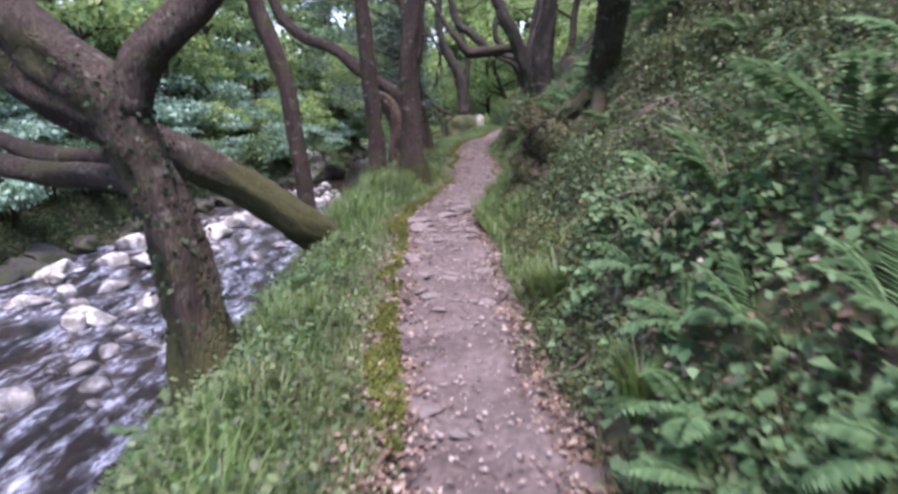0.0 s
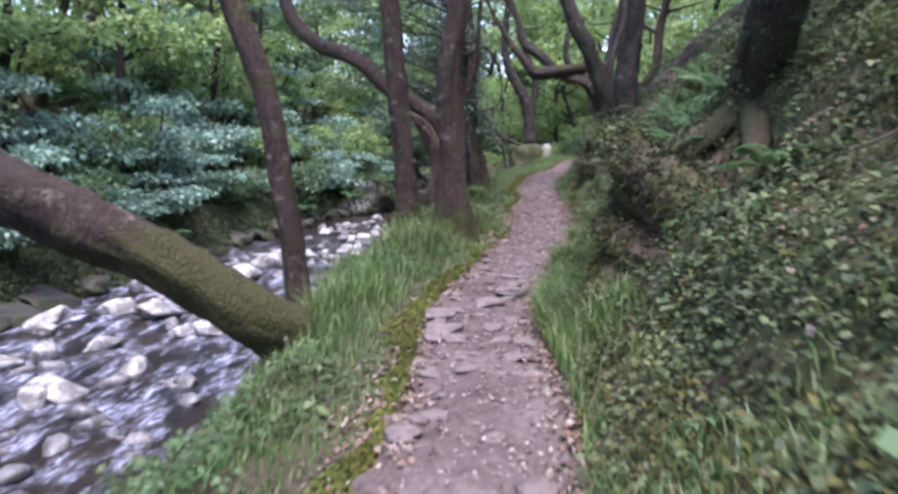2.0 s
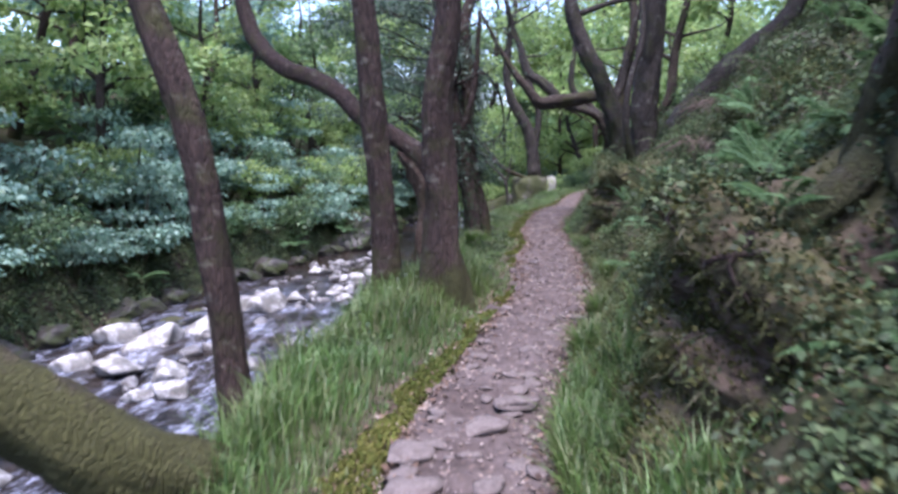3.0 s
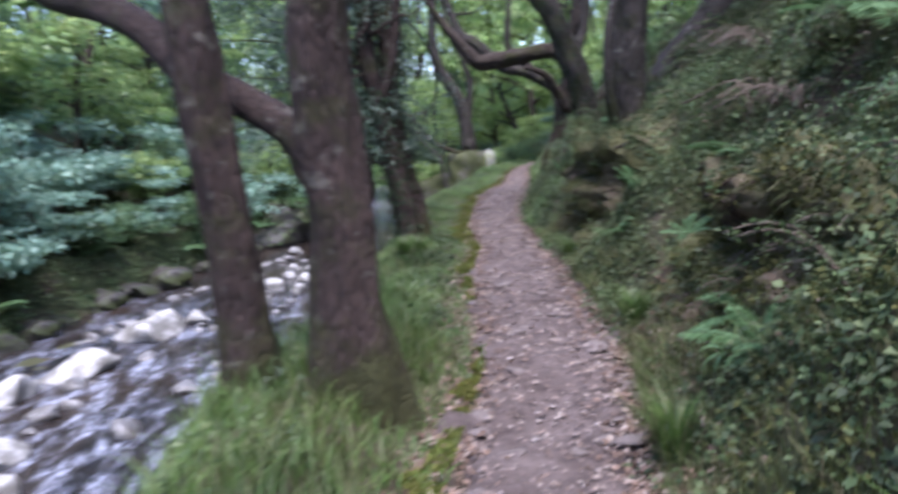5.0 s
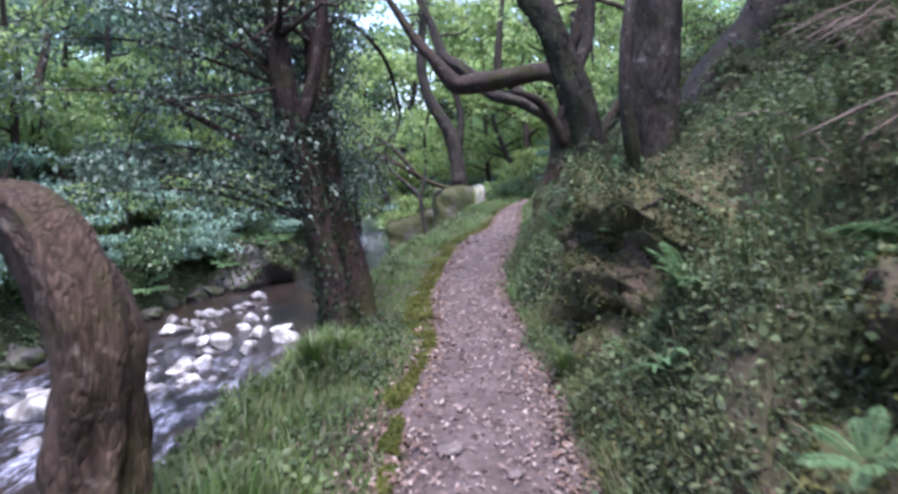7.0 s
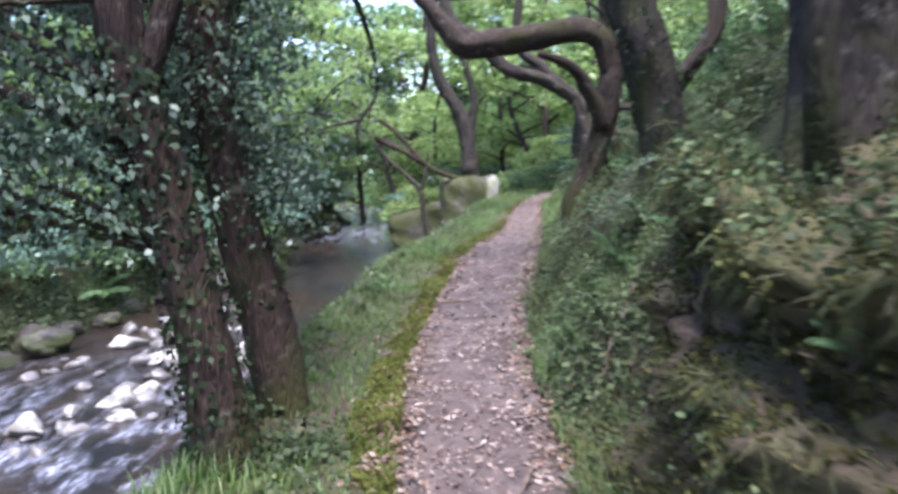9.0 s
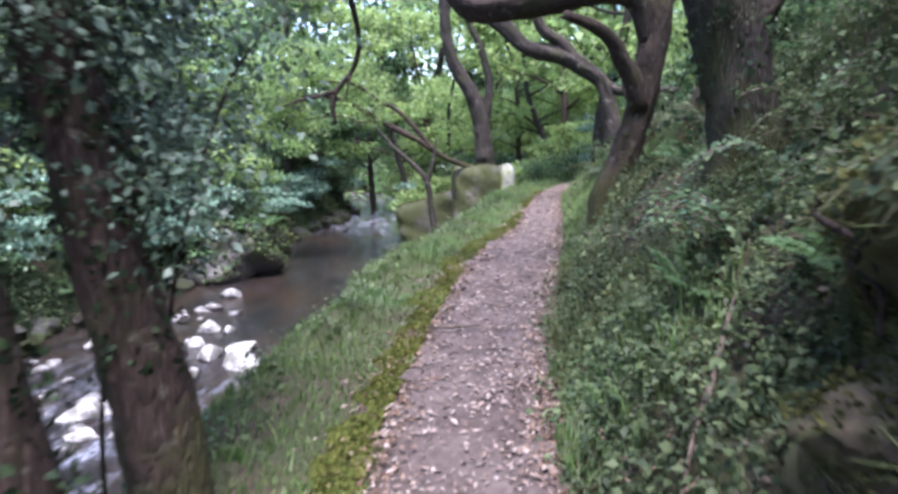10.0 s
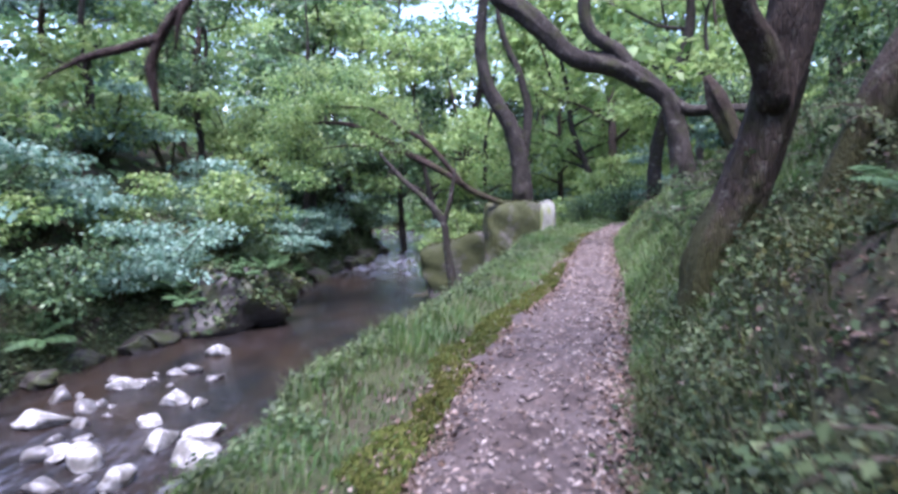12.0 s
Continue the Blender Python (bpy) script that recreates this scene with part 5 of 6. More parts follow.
def upper_place(rng, n):
    y = rng.uniform(0.5, 40, n)
    v = -0.05 + 0.9 * rng.rand(n) ** 1.5
    x = path_mid(y) + path_half(y) + v
    d = fbm(x + 30, y, 0.8, 3)
    keep = d + 0.6 * np.exp(-((y - 9) / 1.3) ** 2) + 0.5 * smooth(24, 30, y) > 0.42
    return x[keep], y[keep], np.clip(0.5 + d[keep], 0.4, 1.2)


grass_field("grass", "long green grass on the verge and stream bank", 130000, 14, verge_place, 0.30, 0.0046)
def mound_place(rng, n):
    y = rng.uniform(23, 38, n)
    v = 0.02 + 2.4 * rng.rand(n) ** 1.2
    x = path_mid(y) + path_half(y) + v
    d = fbm(x + 30, y, 0.8, 3)
    keep = d > -0.5
    return x[keep], y[keep], np.clip(0.7 + 0.5 * d[keep], 0.4, 1.2)


def lush_place(rng, n):
    y = rng.normal(8.1, 0.6, n)
    v = -0.06 + 0.42 * rng.rand(n) ** 1.3
    return path_mid(y) + path_half(y) + v, y, 0.6 + 0.5 * rng.rand(n)


def grass_tuft(x, y, seed):
    rng = np.random.RandomState(seed)
    ob = thing("grass_tuft", (x, y, h1(x, y)), "tuft of long arching grass beside the path", "grass", "grass tufts")
    n = 170
    a = rng.uniform(0, 6.283, n)
    d = np.stack([np.cos(a), np.sin(a), 0 * a], -1) * rng.uniform(0.2, 1.0, (n, 1))
    part("clump", blade_mesh("clump", d * 0.05 - [0, 0, 0.02], d, 0.2 + 0.16 * rng.rand(n), 0.0035 + 0.003 * rng.rand(n), GRASS), ob)


grass_field("grass", "lush grass hanging over the path's upper edge", 6500, 23, lush_place, 0.26, 0.0045)
for i, (x, y) in enumerate(((0.66, 4.3), (0.6, 4.7), (0.55, 9.9), (0.62, 10.1), (0.78, 11.0), (1.12, 15.8), (1.1, 13.0), (-0.75, 16.2), (-0.6, 16.5), (0.75, 2.6))):
    grass_tuft(x, y, 300 + i)
grass_field("grass", "bright grass mound beside the path's end", 75000, 22, mound_place, 0.17, 0.005)
grass_field("grass", "grass tufts along the foot of the cut bank", 34000, 15, upper_place, 0.16, 0.0042)

# moss cushions along the edge of the path
rng = np.random.RandomState(16)
y = rng.uniform(0.5, 36, 110000)
wide = moss_width(y)
u = -0.06 + wide * rng.rand(110000) ** 0.9 * 1.15
x = path_mid(y) - path_half(y) - u
keep = (wide > 0.03) & (fbm(x, y, 4.0, 3) + rng.rand(110000) > 0.0)
x, y = x[keep], y[keep]
n = len(x)
L = 0.012 + 0.02 * rng.rand(n)
tagged(new("moss", leaf_mesh("moss", on_ground(x, y, 0.012), rng.normal(size=(n, 3)) * [1, 1, 0.3] + [0, 0, 0.8], rng.normal(size=(n, 3)), L, L * 0.4, MOSS)), "yellow-green moss lining the edge of the path", "moss", kind="stuff")

# dead leaves on path and bank
rng = np.random.RandomState(17)
y = 0.2 + 37.8 * rng.rand(24000) ** 0.75
k = np.clip(rng.normal(size=24000) * 0.25 + np.where(rng.rand(24000) < 0.5, 0.75, -0.2 + rng.uniform(-0.8, 0.6, 24000)), -1.3, 1.35)
x = path_mid(y) + path_half(y) * k
zz = path_z(x, y) + 0.008
n = len(x)
L = (0.015 + 0.035 * rng.rand(n) ** 1.6) * np.interp(y, [6, 16], [0.9, 1.3])
up = unit(np.stack([rng.normal(size=n) * 0.35, rng.normal(size=n) * 0.35, np.ones(n)], -1))
tagged(new("leaf_litter", leaf_mesh("leaf_litter", np.stack([x, y, zz], -1), rng.normal(size=(n, 3)) * [1, 1, 0.12], up, L, L * 0.2, PATHLITTER)), "dry brown and pale leaves strewn over the path", "leaves", kind="stuff")
y = rng.uniform(0.3, 36, 46000)
k = np.where(rng.rand(46000) < 0.55, 1, -1) * (1.0 + 0.2 * rng.normal(size=46000))
x = path_mid(y) + path_half(y) * k
n = len(x)
L = 0.018 + 0.03 * rng.rand(n)
tagged(new("leaf_litter", leaf_mesh("leaf_litter", np.stack([x, y, np.maximum(path_z(x, y), height(x, y)) + 0.012], -1), rng.normal(size=(n, 3)) * [1, 1, 0.25], unit(rng.normal(size=(n, 3)) * 0.45 + [0, 0, 1]), L, L * 0.34, LITTER)), "brown leaves gathered along the edges of the path", "leaves", kind="stuff")
x, y, v = scatter_bank(rng, 60000, 0.0, 4.5, 0.3, 38, 1.6)
keep = fbm(x, y, 0.8, 3) + rng.rand(len(x)) * 0.8 + 0.3 * smooth(9, 14, y) - 0.35 * smooth(16, 18, y) - 0.6 * bare(x, y) < 0.25
x, y = x[keep], y[keep]
n = len(x)
L = 0.022 + 0.035 * rng.rand(n)
up = unit(np.stack([-0.5 + rng.normal(size=n) * 0.5, rng.normal(size=n) * 0.5, np.ones(n)], -1))
tagged(new("leaf_litter", leaf_mesh("leaf_litter", on_ground(x, y, 0.02), rng.normal(size=(n, 3)) * [1, 1, 0.3], up, L, L * 0.36, LITTER)), "brown fallen leaves lying on the cut bank", "leaves", kind="stuff")


# grit and small stones in the path
def grit(n, seed):
    rng = np.random.RandomState(seed)
    y = rng.uniform(0.2, 36, n)
    k = rng.uniform(-1.1, 1.1, n)
    x = path_mid(y) + path_half(y) * k
    r = 0.004 + 0.018 * rng.rand(n) ** 4
    c = np.stack([x, y, path_z(x, y) + r * 0.2], -1)
    o = np.array([[1, 0, 0], [-1, 0, 0], [0, 1, 0], [0, -1, 0], [0, 0, 1], [0, 0, -1.0]]) * [1, 1, 0.6]
    j = 1 + 0.35 * rng.normal(size=(n, 6, 1))
    v = c[:, None] + o[None] * r[:, None, None] * j
    f = np.array([[0, 2, 4], [2, 1, 4], [1, 3, 4], [3, 0, 4], [2, 0, 5], [1, 2, 5], [3, 1, 5], [0, 3, 5]])
    F = (np.arange(n)[:, None, None] * 6 + f[None]).ravel()
    return mesh_from("grit", v.reshape(-1, 3), F, np.full(n * 8, 3), PEBBLE)


tagged(new("grit", grit(3500, 18)), "small stones and grit pressed into the path", "gravel", kind="stuff")
FLAT = [stone_mesh("path_stone", PATHROCK, 60 + i, 0.2, 12, 3, 0.18) for i in range(3)]
rng = np.random.RandomState(19)
for x, y, s in ((-0.36, 7.7, 0.26), (-0.42, 8.15, 0.17), (-0.1, 8.5, 0.2), (0.1, 8.9, 0.18), (-0.45, 2.6, 0.2), (-0.1, 3.0, 0.1), (-0.2, 3.35, 0.09), (0.05, 2.75, 0.06), (-0.3, 10.9, 0.1), (0.12, 9.1, 0.12), (0.35, 10.6, 0.09), (-0.2, 12.0, 0.1), (0.2, 12.3, 0.09), (0.3, 13.1, 0.08), (0.75, 12.6, 0.1), (-0.25, 19.2, 0.12), (1.0, 20.5, 0.07), (0.0, 14.0, 0.08), (0.62, 14.4, 0.07)):
    lay_stone("path_stone", FLAT, x, y, float(path_z(np.array(x), np.array(y))) + 0.005, s, "flat pale stone set in the earth path", "stone", "stones in the path", 6)


EMBED = [stone_mesh("path_stone", PATHROCK, 65 + i, 0.24, 12, 2, 0.25) for i in range(4)]
for i in range(130):
    y = rng.normal(8.3, 2.0) if i < 100 else rng.uniform(1.5, 30)
    k = rng.uniform(-0.85, 0.85)
    x = float(path_mid(y) + path_half(y) * k)
    lay_stone("path_stone", EMBED, x, y, float(path_z(np.array(x), np.array(y))) - 0.004, rng.uniform(0.03, 0.12 if i < 100 else 0.06), "small grey-brown stone bedded in the earth path", "stone", "stones in the path", 12)


# fine drooping grass over the cut bank
rng = np.random.RandomState(54)
x, y, v = scatter_bank(rng, 130000, 0.0, 3.6, 0.4, 36.0, 1.3)
d = fbm(x + 11, y, 1.0, 4)
keep = d + 0.6 * rng.rand(len(x)) > -0.1
x, y, d = x[keep], y[keep], d[keep]
lean = np.stack([rng.normal(size=len(x)) * 0.45 - 0.55, rng.normal(size=len(x)) * 0.5, 0 * x], -1)
tagged(new("bank_grass", blade_mesh("bank_grass", on_ground(x, y, 0.0), lean, (0.07 + 0.11 * rng.rand(len(x))) * (0.8 + 0.5 * d), 0.0026 + 0.002 * rng.rand(len(x)), BANKGRASS)), "fine olive grass and moss drooping over the cut bank", "grass", kind="stuff")


# overhanging lips of earth and mossy rock
def rock_ledge(y0, y1, seed, label):
    rng = np.random.RandomState(seed)
    ys = np.arange(y0, y1, 0.035)
    c = np.clip(undercut(ys) * 1.15, 0, 1)[:, None]
    edge = path_mid(ys) + path_half(ys)
    raw = lambda v: height(edge + v, ys, False)
    lip = 0.4 + 0.13 * fbm(ys + seed, 0 * ys, 1.2, 4)
    lz = raw(0.6) + 0.26 + 0.14 * fbm(ys + 50 + seed, 0 * ys, 1.5, 4)
    one = 0 * ys + 1
    V = np.stack([2.1 * one, 1.6 * one, 1.2 * one, lip + 0.4, lip + 0.12, lip, lip + 0.03, lip + 0.13, lip + 0.11, lip - 0.07, lip - 0.07, lip + 0.03, 0.22 * one, 0.13 * one, 0.1 * one], 1)
    Z = np.stack([raw(2.1) - 0.15, raw(1.6) + 0.0, raw(1.2) + 0.06, np.minimum(raw(lip + 0.4) + 0.1, lz + 0.3), lz + 0.14, lz, lz - 0.12, lz - 0.22, 0.7 * lz, 0.62 * lz, 0.5 * lz, 0.42 * lz, 0.28 * lz, 0.06 * one, -0.25 * one], 1)
    V, Z = V + (1 - c) * 0.55, Z - (1 - c) * 0.34
    m = 90
    t = np.linspace(0, V.shape[1] - 1.001, m)
    i = t.astype(int)
    f = t - i
    Vs = V[:, i] * (1 - f) + V[:, i + 1] * f
    Zs = Z[:, i] * (1 - f) + Z[:, i + 1] * f
    Y = np.repeat(ys[:, None], m, 1)
    run = np.repeat(t[None] * 0.22, len(ys), 0)
    warp = fbm(Y + seed, run, 1.6, 3)
    cell = TABLE[np.floor(Y * 3.1 + 0.9 * warp + seed).astype(int) % 256, np.floor(run * 4.6 + 0.8 * warp + 9).astype(int) % 256]
    bulge = 0.09 * warp + 0.16 * (cell - 0.5) + 0.05 * fbm(Y + 5, run, 6.0, 3)
    bulge = bulge * smooth(0, 2.5, t)[None] * c
    X = edge[:, None] + Vs - bulge
    ob = thing("rock_ledge", (float(edge.mean()) + 0.7, (y0 + y1) / 2, 0.0), label, "rock ledge", "ledges of the cut bank")
    off = np.array(ob.location)
    Yd = Y + 0.05 * fbm(run + seed, Y, 3.0, 3)
    me = grid_mesh("rock", X - off[0], Yd - off[1], Zs + 0.35 * bulge - off[2], BANKROCK)
    part("rock", me, ob, "dark earth and rock face with roots")
    P = np.stack([X - off[0], Yd - off[1], Zs + 0.35 * bulge - off[2]], -1)
    N = unit(np.cross(np.gradient(P, axis=1), np.gradient(P, axis=0)))
    N *= np.sign((N * np.array([-1, 0, 0.7])).sum(-1).mean())
    p, nr, tt = P.reshape(-1, 3), N.reshape(-1, 3), np.repeat(t[None], len(ys), 0).ravel()
    patch = fbm(Y * 1.0 + 30 + seed, run * 1.0 + 3, 2.0, 4).ravel()
    # moss on what faces up, leaves on the top, grass hanging from the lip
    for name, n, ok, cols, L0, L1, w, pull in (("moss", 26000, (nr[:, 2] + 0.8 * patch > 0.0) & (tt > 1.5) & (tt < 13), BANKMOSS, 0.01, 0.022, 0.4, 0.0),
                                               ("leaves", 11000, (tt < 4.8) & (patch > -0.6), COVER, 0.016, 0.028, 0.36, -0.2),
                                               ("hanging_grass", 2600, (np.minimum(np.abs(tt - 4.8), np.abs(tt - 9.2)) < 0.8) & (patch > -0.2), BANKGRASS, 0.05, 0.1, 0.016, -0.9),
                                               ("low_leaves", 1000, (tt > 8.6) & (nr[:, 2] > 0.1) & (patch > 0.0), COVER, 0.015, 0.024, 0.36, -0.2)):
        pick = np.nonzero(ok)[0]
        pick = pick[rng.randint(0, len(pick), n)]
        L = L0 + L1 * rng.rand(n)
        lift = 0.13 * rng.rand(n, 1) ** 2 if "leaves" in name else 0.005
        at = p[pick] + rng.normal(size=(n, 3)) * 0.02 + nr[pick] * lift
        along = unit(nr[pick] * 0.8 + rng.normal(size=(n, 3)) * 0.6 + [-0.3, 0, pull])
        up = unit(rng.normal(size=(n, 3)) * 0.6 + nr[pick] * (0.9 if pull else 0.1))
        part(name, leaf_mesh(name, at, along, up, L, np.maximum(L * w, 0.0016), cols), ob)
    for k in range(6):
        j = int(rng.uniform(0.25, 0.75) * len(ys))
        cols = np.arange(27, 27 + rng.randint(20, 50), 5)
        pts = [tuple(P[min(max(j + int(rng.normal() * 2 + 0.6 * q), 0), len(ys) - 1), q2] + np.array([-0.02, 0, 0.0])) + (max(0.012 - 0.001 * q, 0.003),) for q, q2 in enumerate(cols)]
        part("root", tube_mesh("root", pts, BARK, 6, 0.25, 0, 0.04, k), ob, "bare brown root")
    return ob


rock_ledge(6.7, 9.5, 3, "dark undercut bank below the leaning oak's roots")
rock_ledge(10.3, 14.4, 7, "overhanging mossy rock ledge of the cut bank")
rock_ledge(14.5, 18.4, 12, "broken mossy rock ledge under the grey oak")


# ferns
def frond_mesh(seed, length, arch):
    rng = np.random.RandomState(seed)
    n = 22
    t = np.linspace(0.12, 1, n)
    P = np.stack([t * length * 0.85, 0 * t, length * (0.75 * t - arch * t ** 2)], -1)
    T = unit(np.gradient(P, axis=0))
    w = length * 0.24 * np.sin(np.pi * np.clip(t * 0.92 + 0.06, 0, 1)) ** 0.8
    at, al, up, L = [], [], [], []
    for s in (-1, 1):
        at.append(P)
        al.append(unit(np.stack([0 * t + 0.45, s + 0 * t, 0 * t - 0.15], -1) + T * 0.3 + rng.normal(size=(n, 3)) * 0.06))
        up.append(np.tile([0, 0, 1.0], (n, 1)))
        L.append(w)
    at, al, up, L = (np.concatenate(a) for a in (at, al, up, L))
    return leaf_mesh("frond", at, al, up, L, np.maximum(L * 0.13, 0.005), FERNM)


FRONDS = [frond_mesh(i, 0.55 + 0.1 * (i % 3), 0.45 + 0.1 * (i % 2)) for i in range(4)]


def fern(seed, label):
    rng = np.random.RandomState(seed)
    ob = thing("fern", (0, 0, 0), label, "fern", "ferns")
    for i in range(8):
        f = part("frond", FRONDS[rng.randint(4)], ob)
        s = rng.uniform(0.75, 1.1)
        f.matrix_basis = pose(0, 0, 0, rng.uniform(-12, 12), rng.uniform(-18, 12), i * 45 + rng.uniform(-15, 15)) @ Matrix.Diagonal((s, s, s, 1))
    return ob


protos = [fern(71, "bright green fern clump growing on the cut bank"), fern(72, "arching green fern among the bank plants")]
used = set()
rng = np.random.RandomState(20)
spots = [(0.8, 1.95, 0.6), (1.05, 2.35, 0.6), (0.75, 1.6, 0.5), (1.25, 1.9, 0.6), (0.95, 2.7, 0.55), (0.9, 3.3, 0.5), (1.1, 1.5, 0.55), (1.25, 3.2, 0.9), (0.85, 2.2, 0.7), (1.5, 2.6, 0.9), (1.3, 4.2, 0.7), (1.15, 11.0, 0.6), (1.45, 11.6, 0.8), (1.9, 12.6, 0.9), (2.1, 13.4, 0.9), (1.5, 14.5, 0.6), (1.45, 9.9, 0.7), (1.9, 10.4, 0.9), (1.75, 18.0, 0.6), (1.5, 18.9, 0.5), (2.4, 22, 0.8), (2.2, 5.2, 0.9), (2.6, 6.4, 0.8)]
for _ in range(34):
    y = rng.uniform(1.5, 34)
    spots.append((float(path_mid(y) + path_half(y)) + rng.uniform(0.9, 4.5), y, rng.uniform(0.6, 1.1)))
for _ in range(44):
    y = rng.uniform(12, 44)
    spots.append((float(far_shore(y)) - rng.uniform(0.25, 2.2), y, rng.uniform(1.0, 1.8)))
for _ in range(6):
    y = rng.uniform(1.5, 7)
    spots.append((float(path_mid(y) - path_half(y)) - rng.uniform(1.1, 2.2), y, rng.uniform(0.5, 0.8)))
spots = [(x, y, s, h1(x, y)) for x, y, s in spots]
spots += [(-7.3, 36.8, 1.3, -1.25), (-6.7, 36.8, 1.1, -1.25), (-7.9, 37.0, 1.4, -1.3), (-7.0, 37.6, 1.2, -1.2), (-8.4, 36.4, 1.3, -1.6), (-8.0, 36.0, 1.2, -1.8), (-6.3, 37.6, 1.2, -1.2)]
spots += [(x, y, s, h1(x, y)) for x, y, s in ((1.3, 7.2, 0.6), (1.35, 7.8, 0.55), (1.5, 7.0, 0.6), (1.25, 8.2, 0.5), (1.6, 8.3, 0.6))]
spots += [(x, y, s, float(height(x, y, False)) + 0.16) for x, y, s in ((0.98, 8.5, 0.5), (1.15, 8.9, 0.6), (1.3, 8.5, 0.6), (1.15, 9.4, 0.55), (0.95, 9.1, 0.45), (1.1, 7.7, 0.5), (1.5, 8.9, 0.7), (1.45, 12.0, 0.35), (1.4, 12.8, 0.32), (1.5, 15.9, 0.35))]
for i, (x, y, s, z) in enumerate(spots):
    k = i % 2
    m = pose(x, y, z + 0.02, 0, -15 if x > 0 else 10, rng.uniform(0, 360)) @ Matrix.Diagonal((s, s, s, 1))
    if k in used:
        c = copy_thing(protos[k], pose(0, 0, 0))
        c.matrix_basis = m
    else:
        protos[k].matrix_basis = m
        used.add(k)


# sprigs, dry bracken and fallen sticks on the bank
def sprig(seed, leaf):
    rng = np.random.RandomState(seed)
    ob = thing("bilberry_plant", (0, 0, 0), "low arching plant with small pale green leaves", "plant", "bank plants")
    at, al, up = [], [], []
    for k in range(9):
        a, ln = rng.uniform(0, 6.283), rng.uniform(0.22, 0.5)
        b = [(0, 0, -0.03, 0.005), (math.cos(a) * ln * 0.4, math.sin(a) * ln * 0.4, ln * 0.5, 0.004), (math.cos(a) * ln * 0.8, math.sin(a) * ln * 0.8, ln * 0.62, 0.003), (math.cos(a) * ln * 1.15, math.sin(a) * ln * 1.15, ln * 0.5, 0.001)]
        part("stem", tube_mesh("stem", b, TWIG, 3, 0, 0, 0.2, k), ob)
        q = spline(b, 0.02)[4:, :3]
        for sgn in (-1, 1):
            m = len(q)
            at.append(q + rng.normal(size=(m, 3)) * 0.012)
            al.append(np.array([-math.sin(a) * sgn, math.cos(a) * sgn, 0.1]) + np.array([math.cos(a), math.sin(a), 0]) * 0.5 + rng.normal(size=(m, 3)) * 0.3)
            up.append(rng.normal(size=(m, 3)) * 0.3 + [0, 0, 1])
    at, al, up = np.concatenate(at), np.concatenate(al), np.concatenate(up)
    L = 0.036 * (0.6 + 0.7 * rng.rand(len(at)))
    part("foliage", leaf_mesh("foliage", at, al, up, L, L * 0.34, leaf), ob)
    return ob


protos = [sprig(81, DARKLEAF), sprig(82, COVER), sprig(83, COVER)]
used = set()
rng = np.random.RandomState(84)
for i in range(150):
    y = rng.uniform(1.2, 31) if i > 8 else rng.uniform(6.8, 8.4)
    v = 0.55 + 2.4 * rng.rand() ** 1.4
    x = float(path_mid(y) + path_half(y)) + v
    if float(bare(np.array(x), np.array(y))) > 0.3 or (14.5 < y < 18.5 and v < 1.6):
        continue
    k, s = i % 3, rng.uniform(0.7, 1.35)
    m = pose(x, y, h1(x, y), rng.uniform(-15, 15), -25 + rng.uniform(-15, 15), rng.uniform(0, 360)) @ Matrix.Diagonal((s, s, s, 1))
    if k in used:
        c = copy_thing(protos[k], pose(0, 0, 0))
        c.matrix_basis = m
    else:
        protos[k].matrix_basis = m
        used.add(k)
for x, y in ((-10.2, 37.5), (-10.7, 38.2), (-10.0, 38.6), (2.3, 13.6), (2.6, 14.4), (2.2, 12.9), (2.9, 15.3), (1.9, 5.6)):
    z = h1(x, y)
    ob = thing("dry_bracken", (x, y, z), "tangle of dry brown bracken stalks on the bank", "plant", "dry bracken")
    for k in range(11):
        a, ln = rng.uniform(0, 6.283), rng.uniform(0.2, 0.5) * (3 if x < 0 else 1)
        b = [(rng.normal() * 0.1, rng.normal() * 0.1, -0.05, 0.004), (math.cos(a) * ln * 0.4 - 0.1, math.sin(a) * ln * 0.4, 0.3 * ln + 0.1, 0.0035), (math.cos(a) * ln - 0.25, math.sin(a) * ln, 0.18 * ln, 0.002)]
        part("stalk", tube_mesh("stalk", b, TWIG, 4, 0.1, 0, 0.1, k), ob)
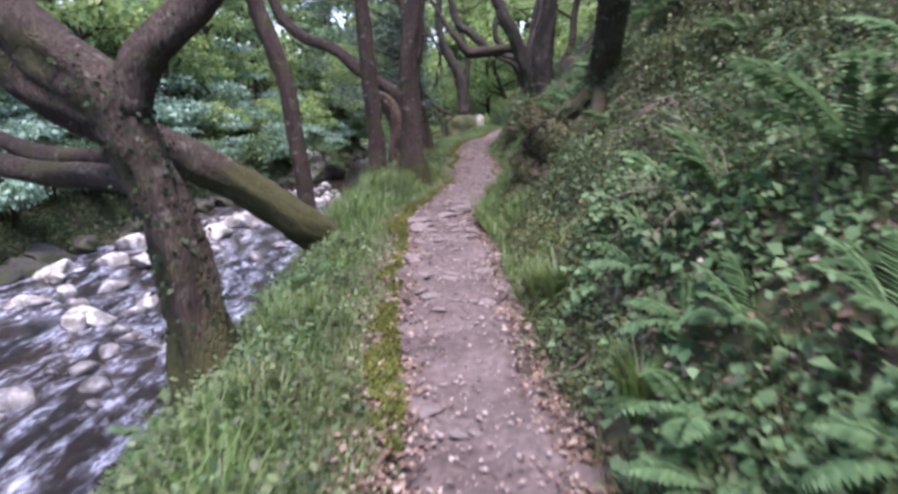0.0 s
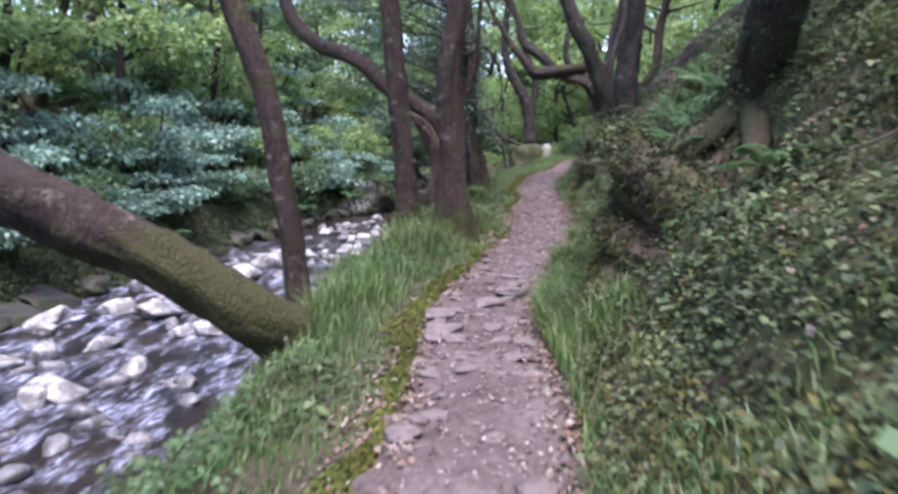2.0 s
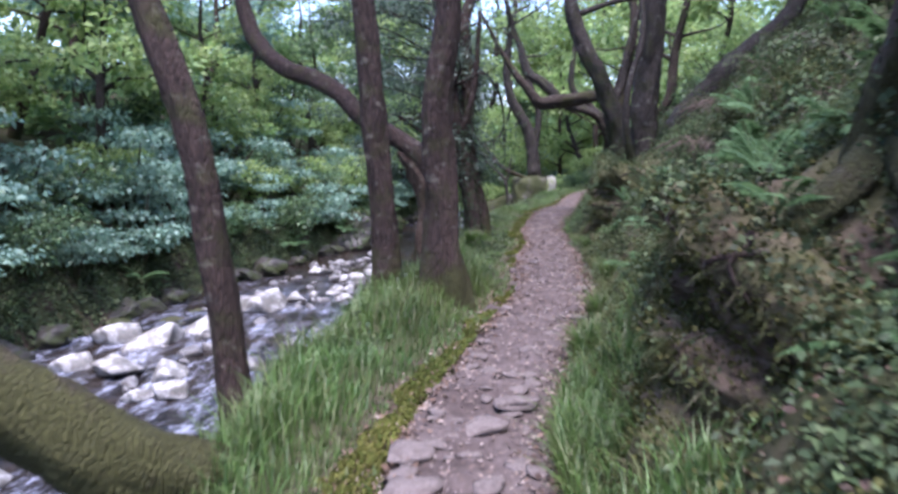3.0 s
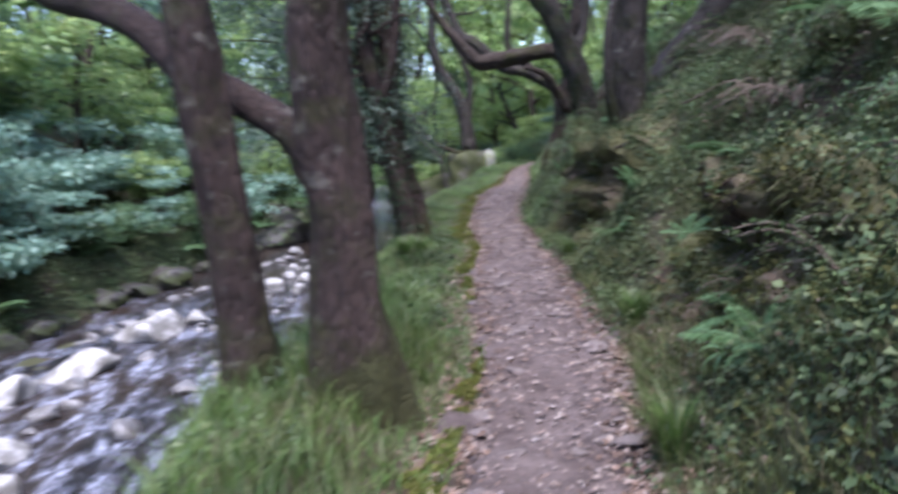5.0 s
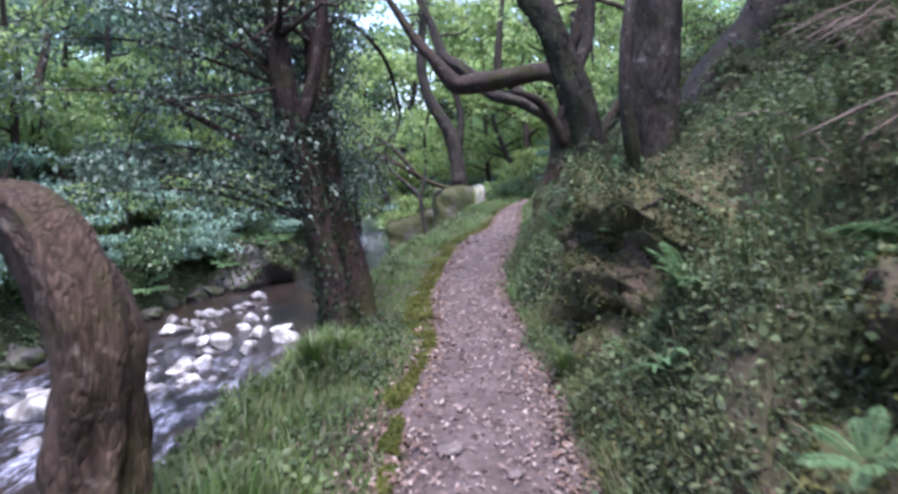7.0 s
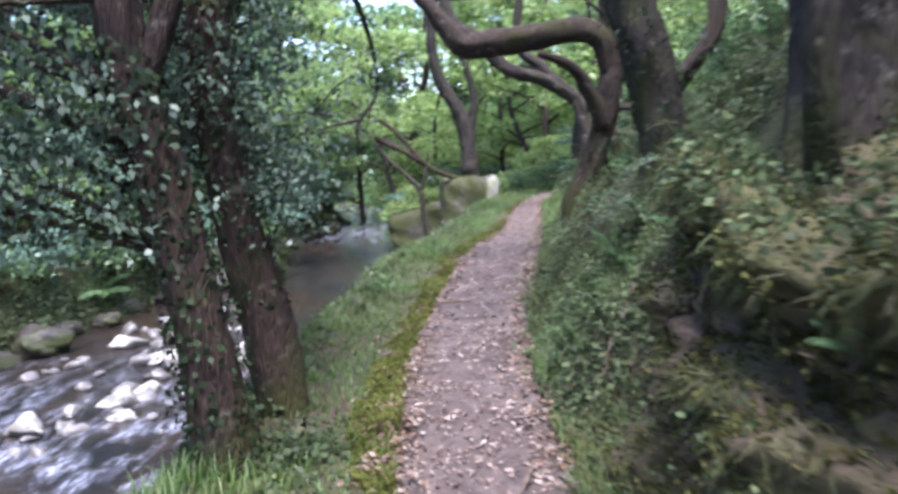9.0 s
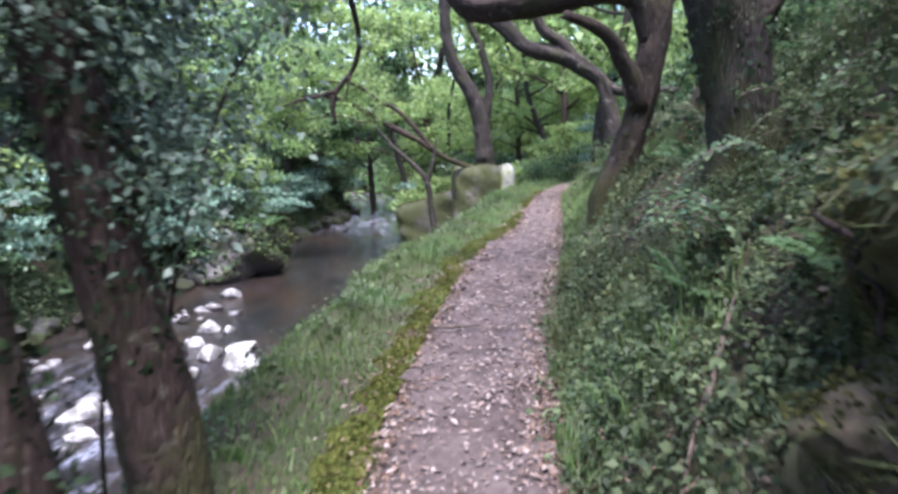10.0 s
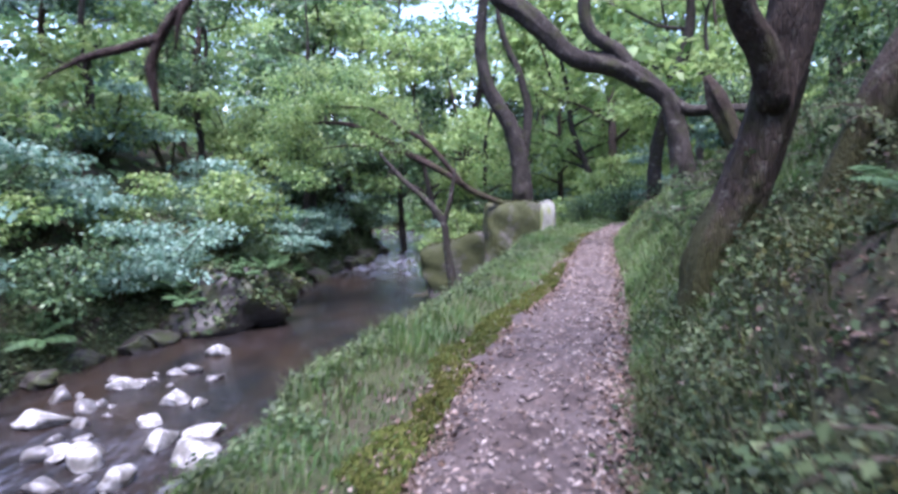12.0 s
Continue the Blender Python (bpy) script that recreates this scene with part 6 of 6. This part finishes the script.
for x, y, ln, a in ((0.95, 3.4, 0.55, 20), (1.35, 6.2, 0.4, -40), (0.75, 17.2, 0.18, 75), (0.35, 21.0, 0.2, 10), (1.4, 18.2, 0.4, 60), (-0.7, 16.4, 0.35, 30)):
    c, d = math.cos(radians(a)), math.sin(radians(a))
    b = [(x + c * t, y + d * t, max(h1(x + c * t, y + d * t), 0.02) + 0.035 + abs(t) * 0.03, 0.014 - 0.008 * abs(t) / ln) for t in np.linspace(-ln, ln, 5)]
    tagged(new("stick", tube_mesh("stick", b, TWIG, 6, 0.2, 0, 0.06, 2)), "pale fallen stick lying on the ground", "stick")


# strap-leaved ferns in the foot of the bank
def strap_fern(seed):
    rng = np.random.RandomState(seed)
    ob = thing("strap_fern", (0, 0, 0), "pale strap-leaved fern at the foot of the bank", "fern", "strap ferns")
    for i in range(11):
        a, ln = i * 0.57 + rng.normal() * 0.15, rng.uniform(0.2, 0.36)
        t = np.linspace(0, 1, 7)
        w = 0.018 * np.sin(np.pi * np.clip(t * 0.9 + 0.08, 0, 1)) ** 0.5 + 0.002
        r, z = ln * t * 0.85, ln * (0.9 * t - 0.75 * t ** 2)
        cx, cy = math.cos(a), math.sin(a)
        v = [(cx * r[j] - cy * w[j] * sg, cy * r[j] + cx * w[j] * sg, z[j] + (0.006 if sg else 0)) for j in range(7) for sg in (-1, 0, 1)]
        f = [q for j in range(6) for q in ((3 * j, 3 * j + 1, 3 * j + 4, 3 * j + 3), (3 * j + 1, 3 * j + 2, 3 * j + 5, 3 * j + 4))]
        part("frond", mesh_from("frond", np.array(v), np.array(f).ravel(), np.full(12, 4), FERNM, True), ob)
    return ob


strap = strap_fern(91)
rng = np.random.RandomState(92)
for i, (x, y, s) in enumerate(((1.35, 14.3, 1.0), (1.2, 9.4, 0.9), (0.95, 3.5, 0.9), (1.3, 15.0, 0.8), (1.1, 11.2, 0.6), (0.85, 5.6, 0.7), (-1.5, 6.6, 0.8))):
    m = pose(x, y, h1(x, y) + 0.03, 0, -30 if x > 0 else 15, rng.uniform(0, 360)) @ Matrix.Diagonal((s, s, s, 1))
    if i:
        c = copy_thing(strap, pose(0, 0, 0))
        c.matrix_basis = m
    else:
        strap.matrix_basis = m
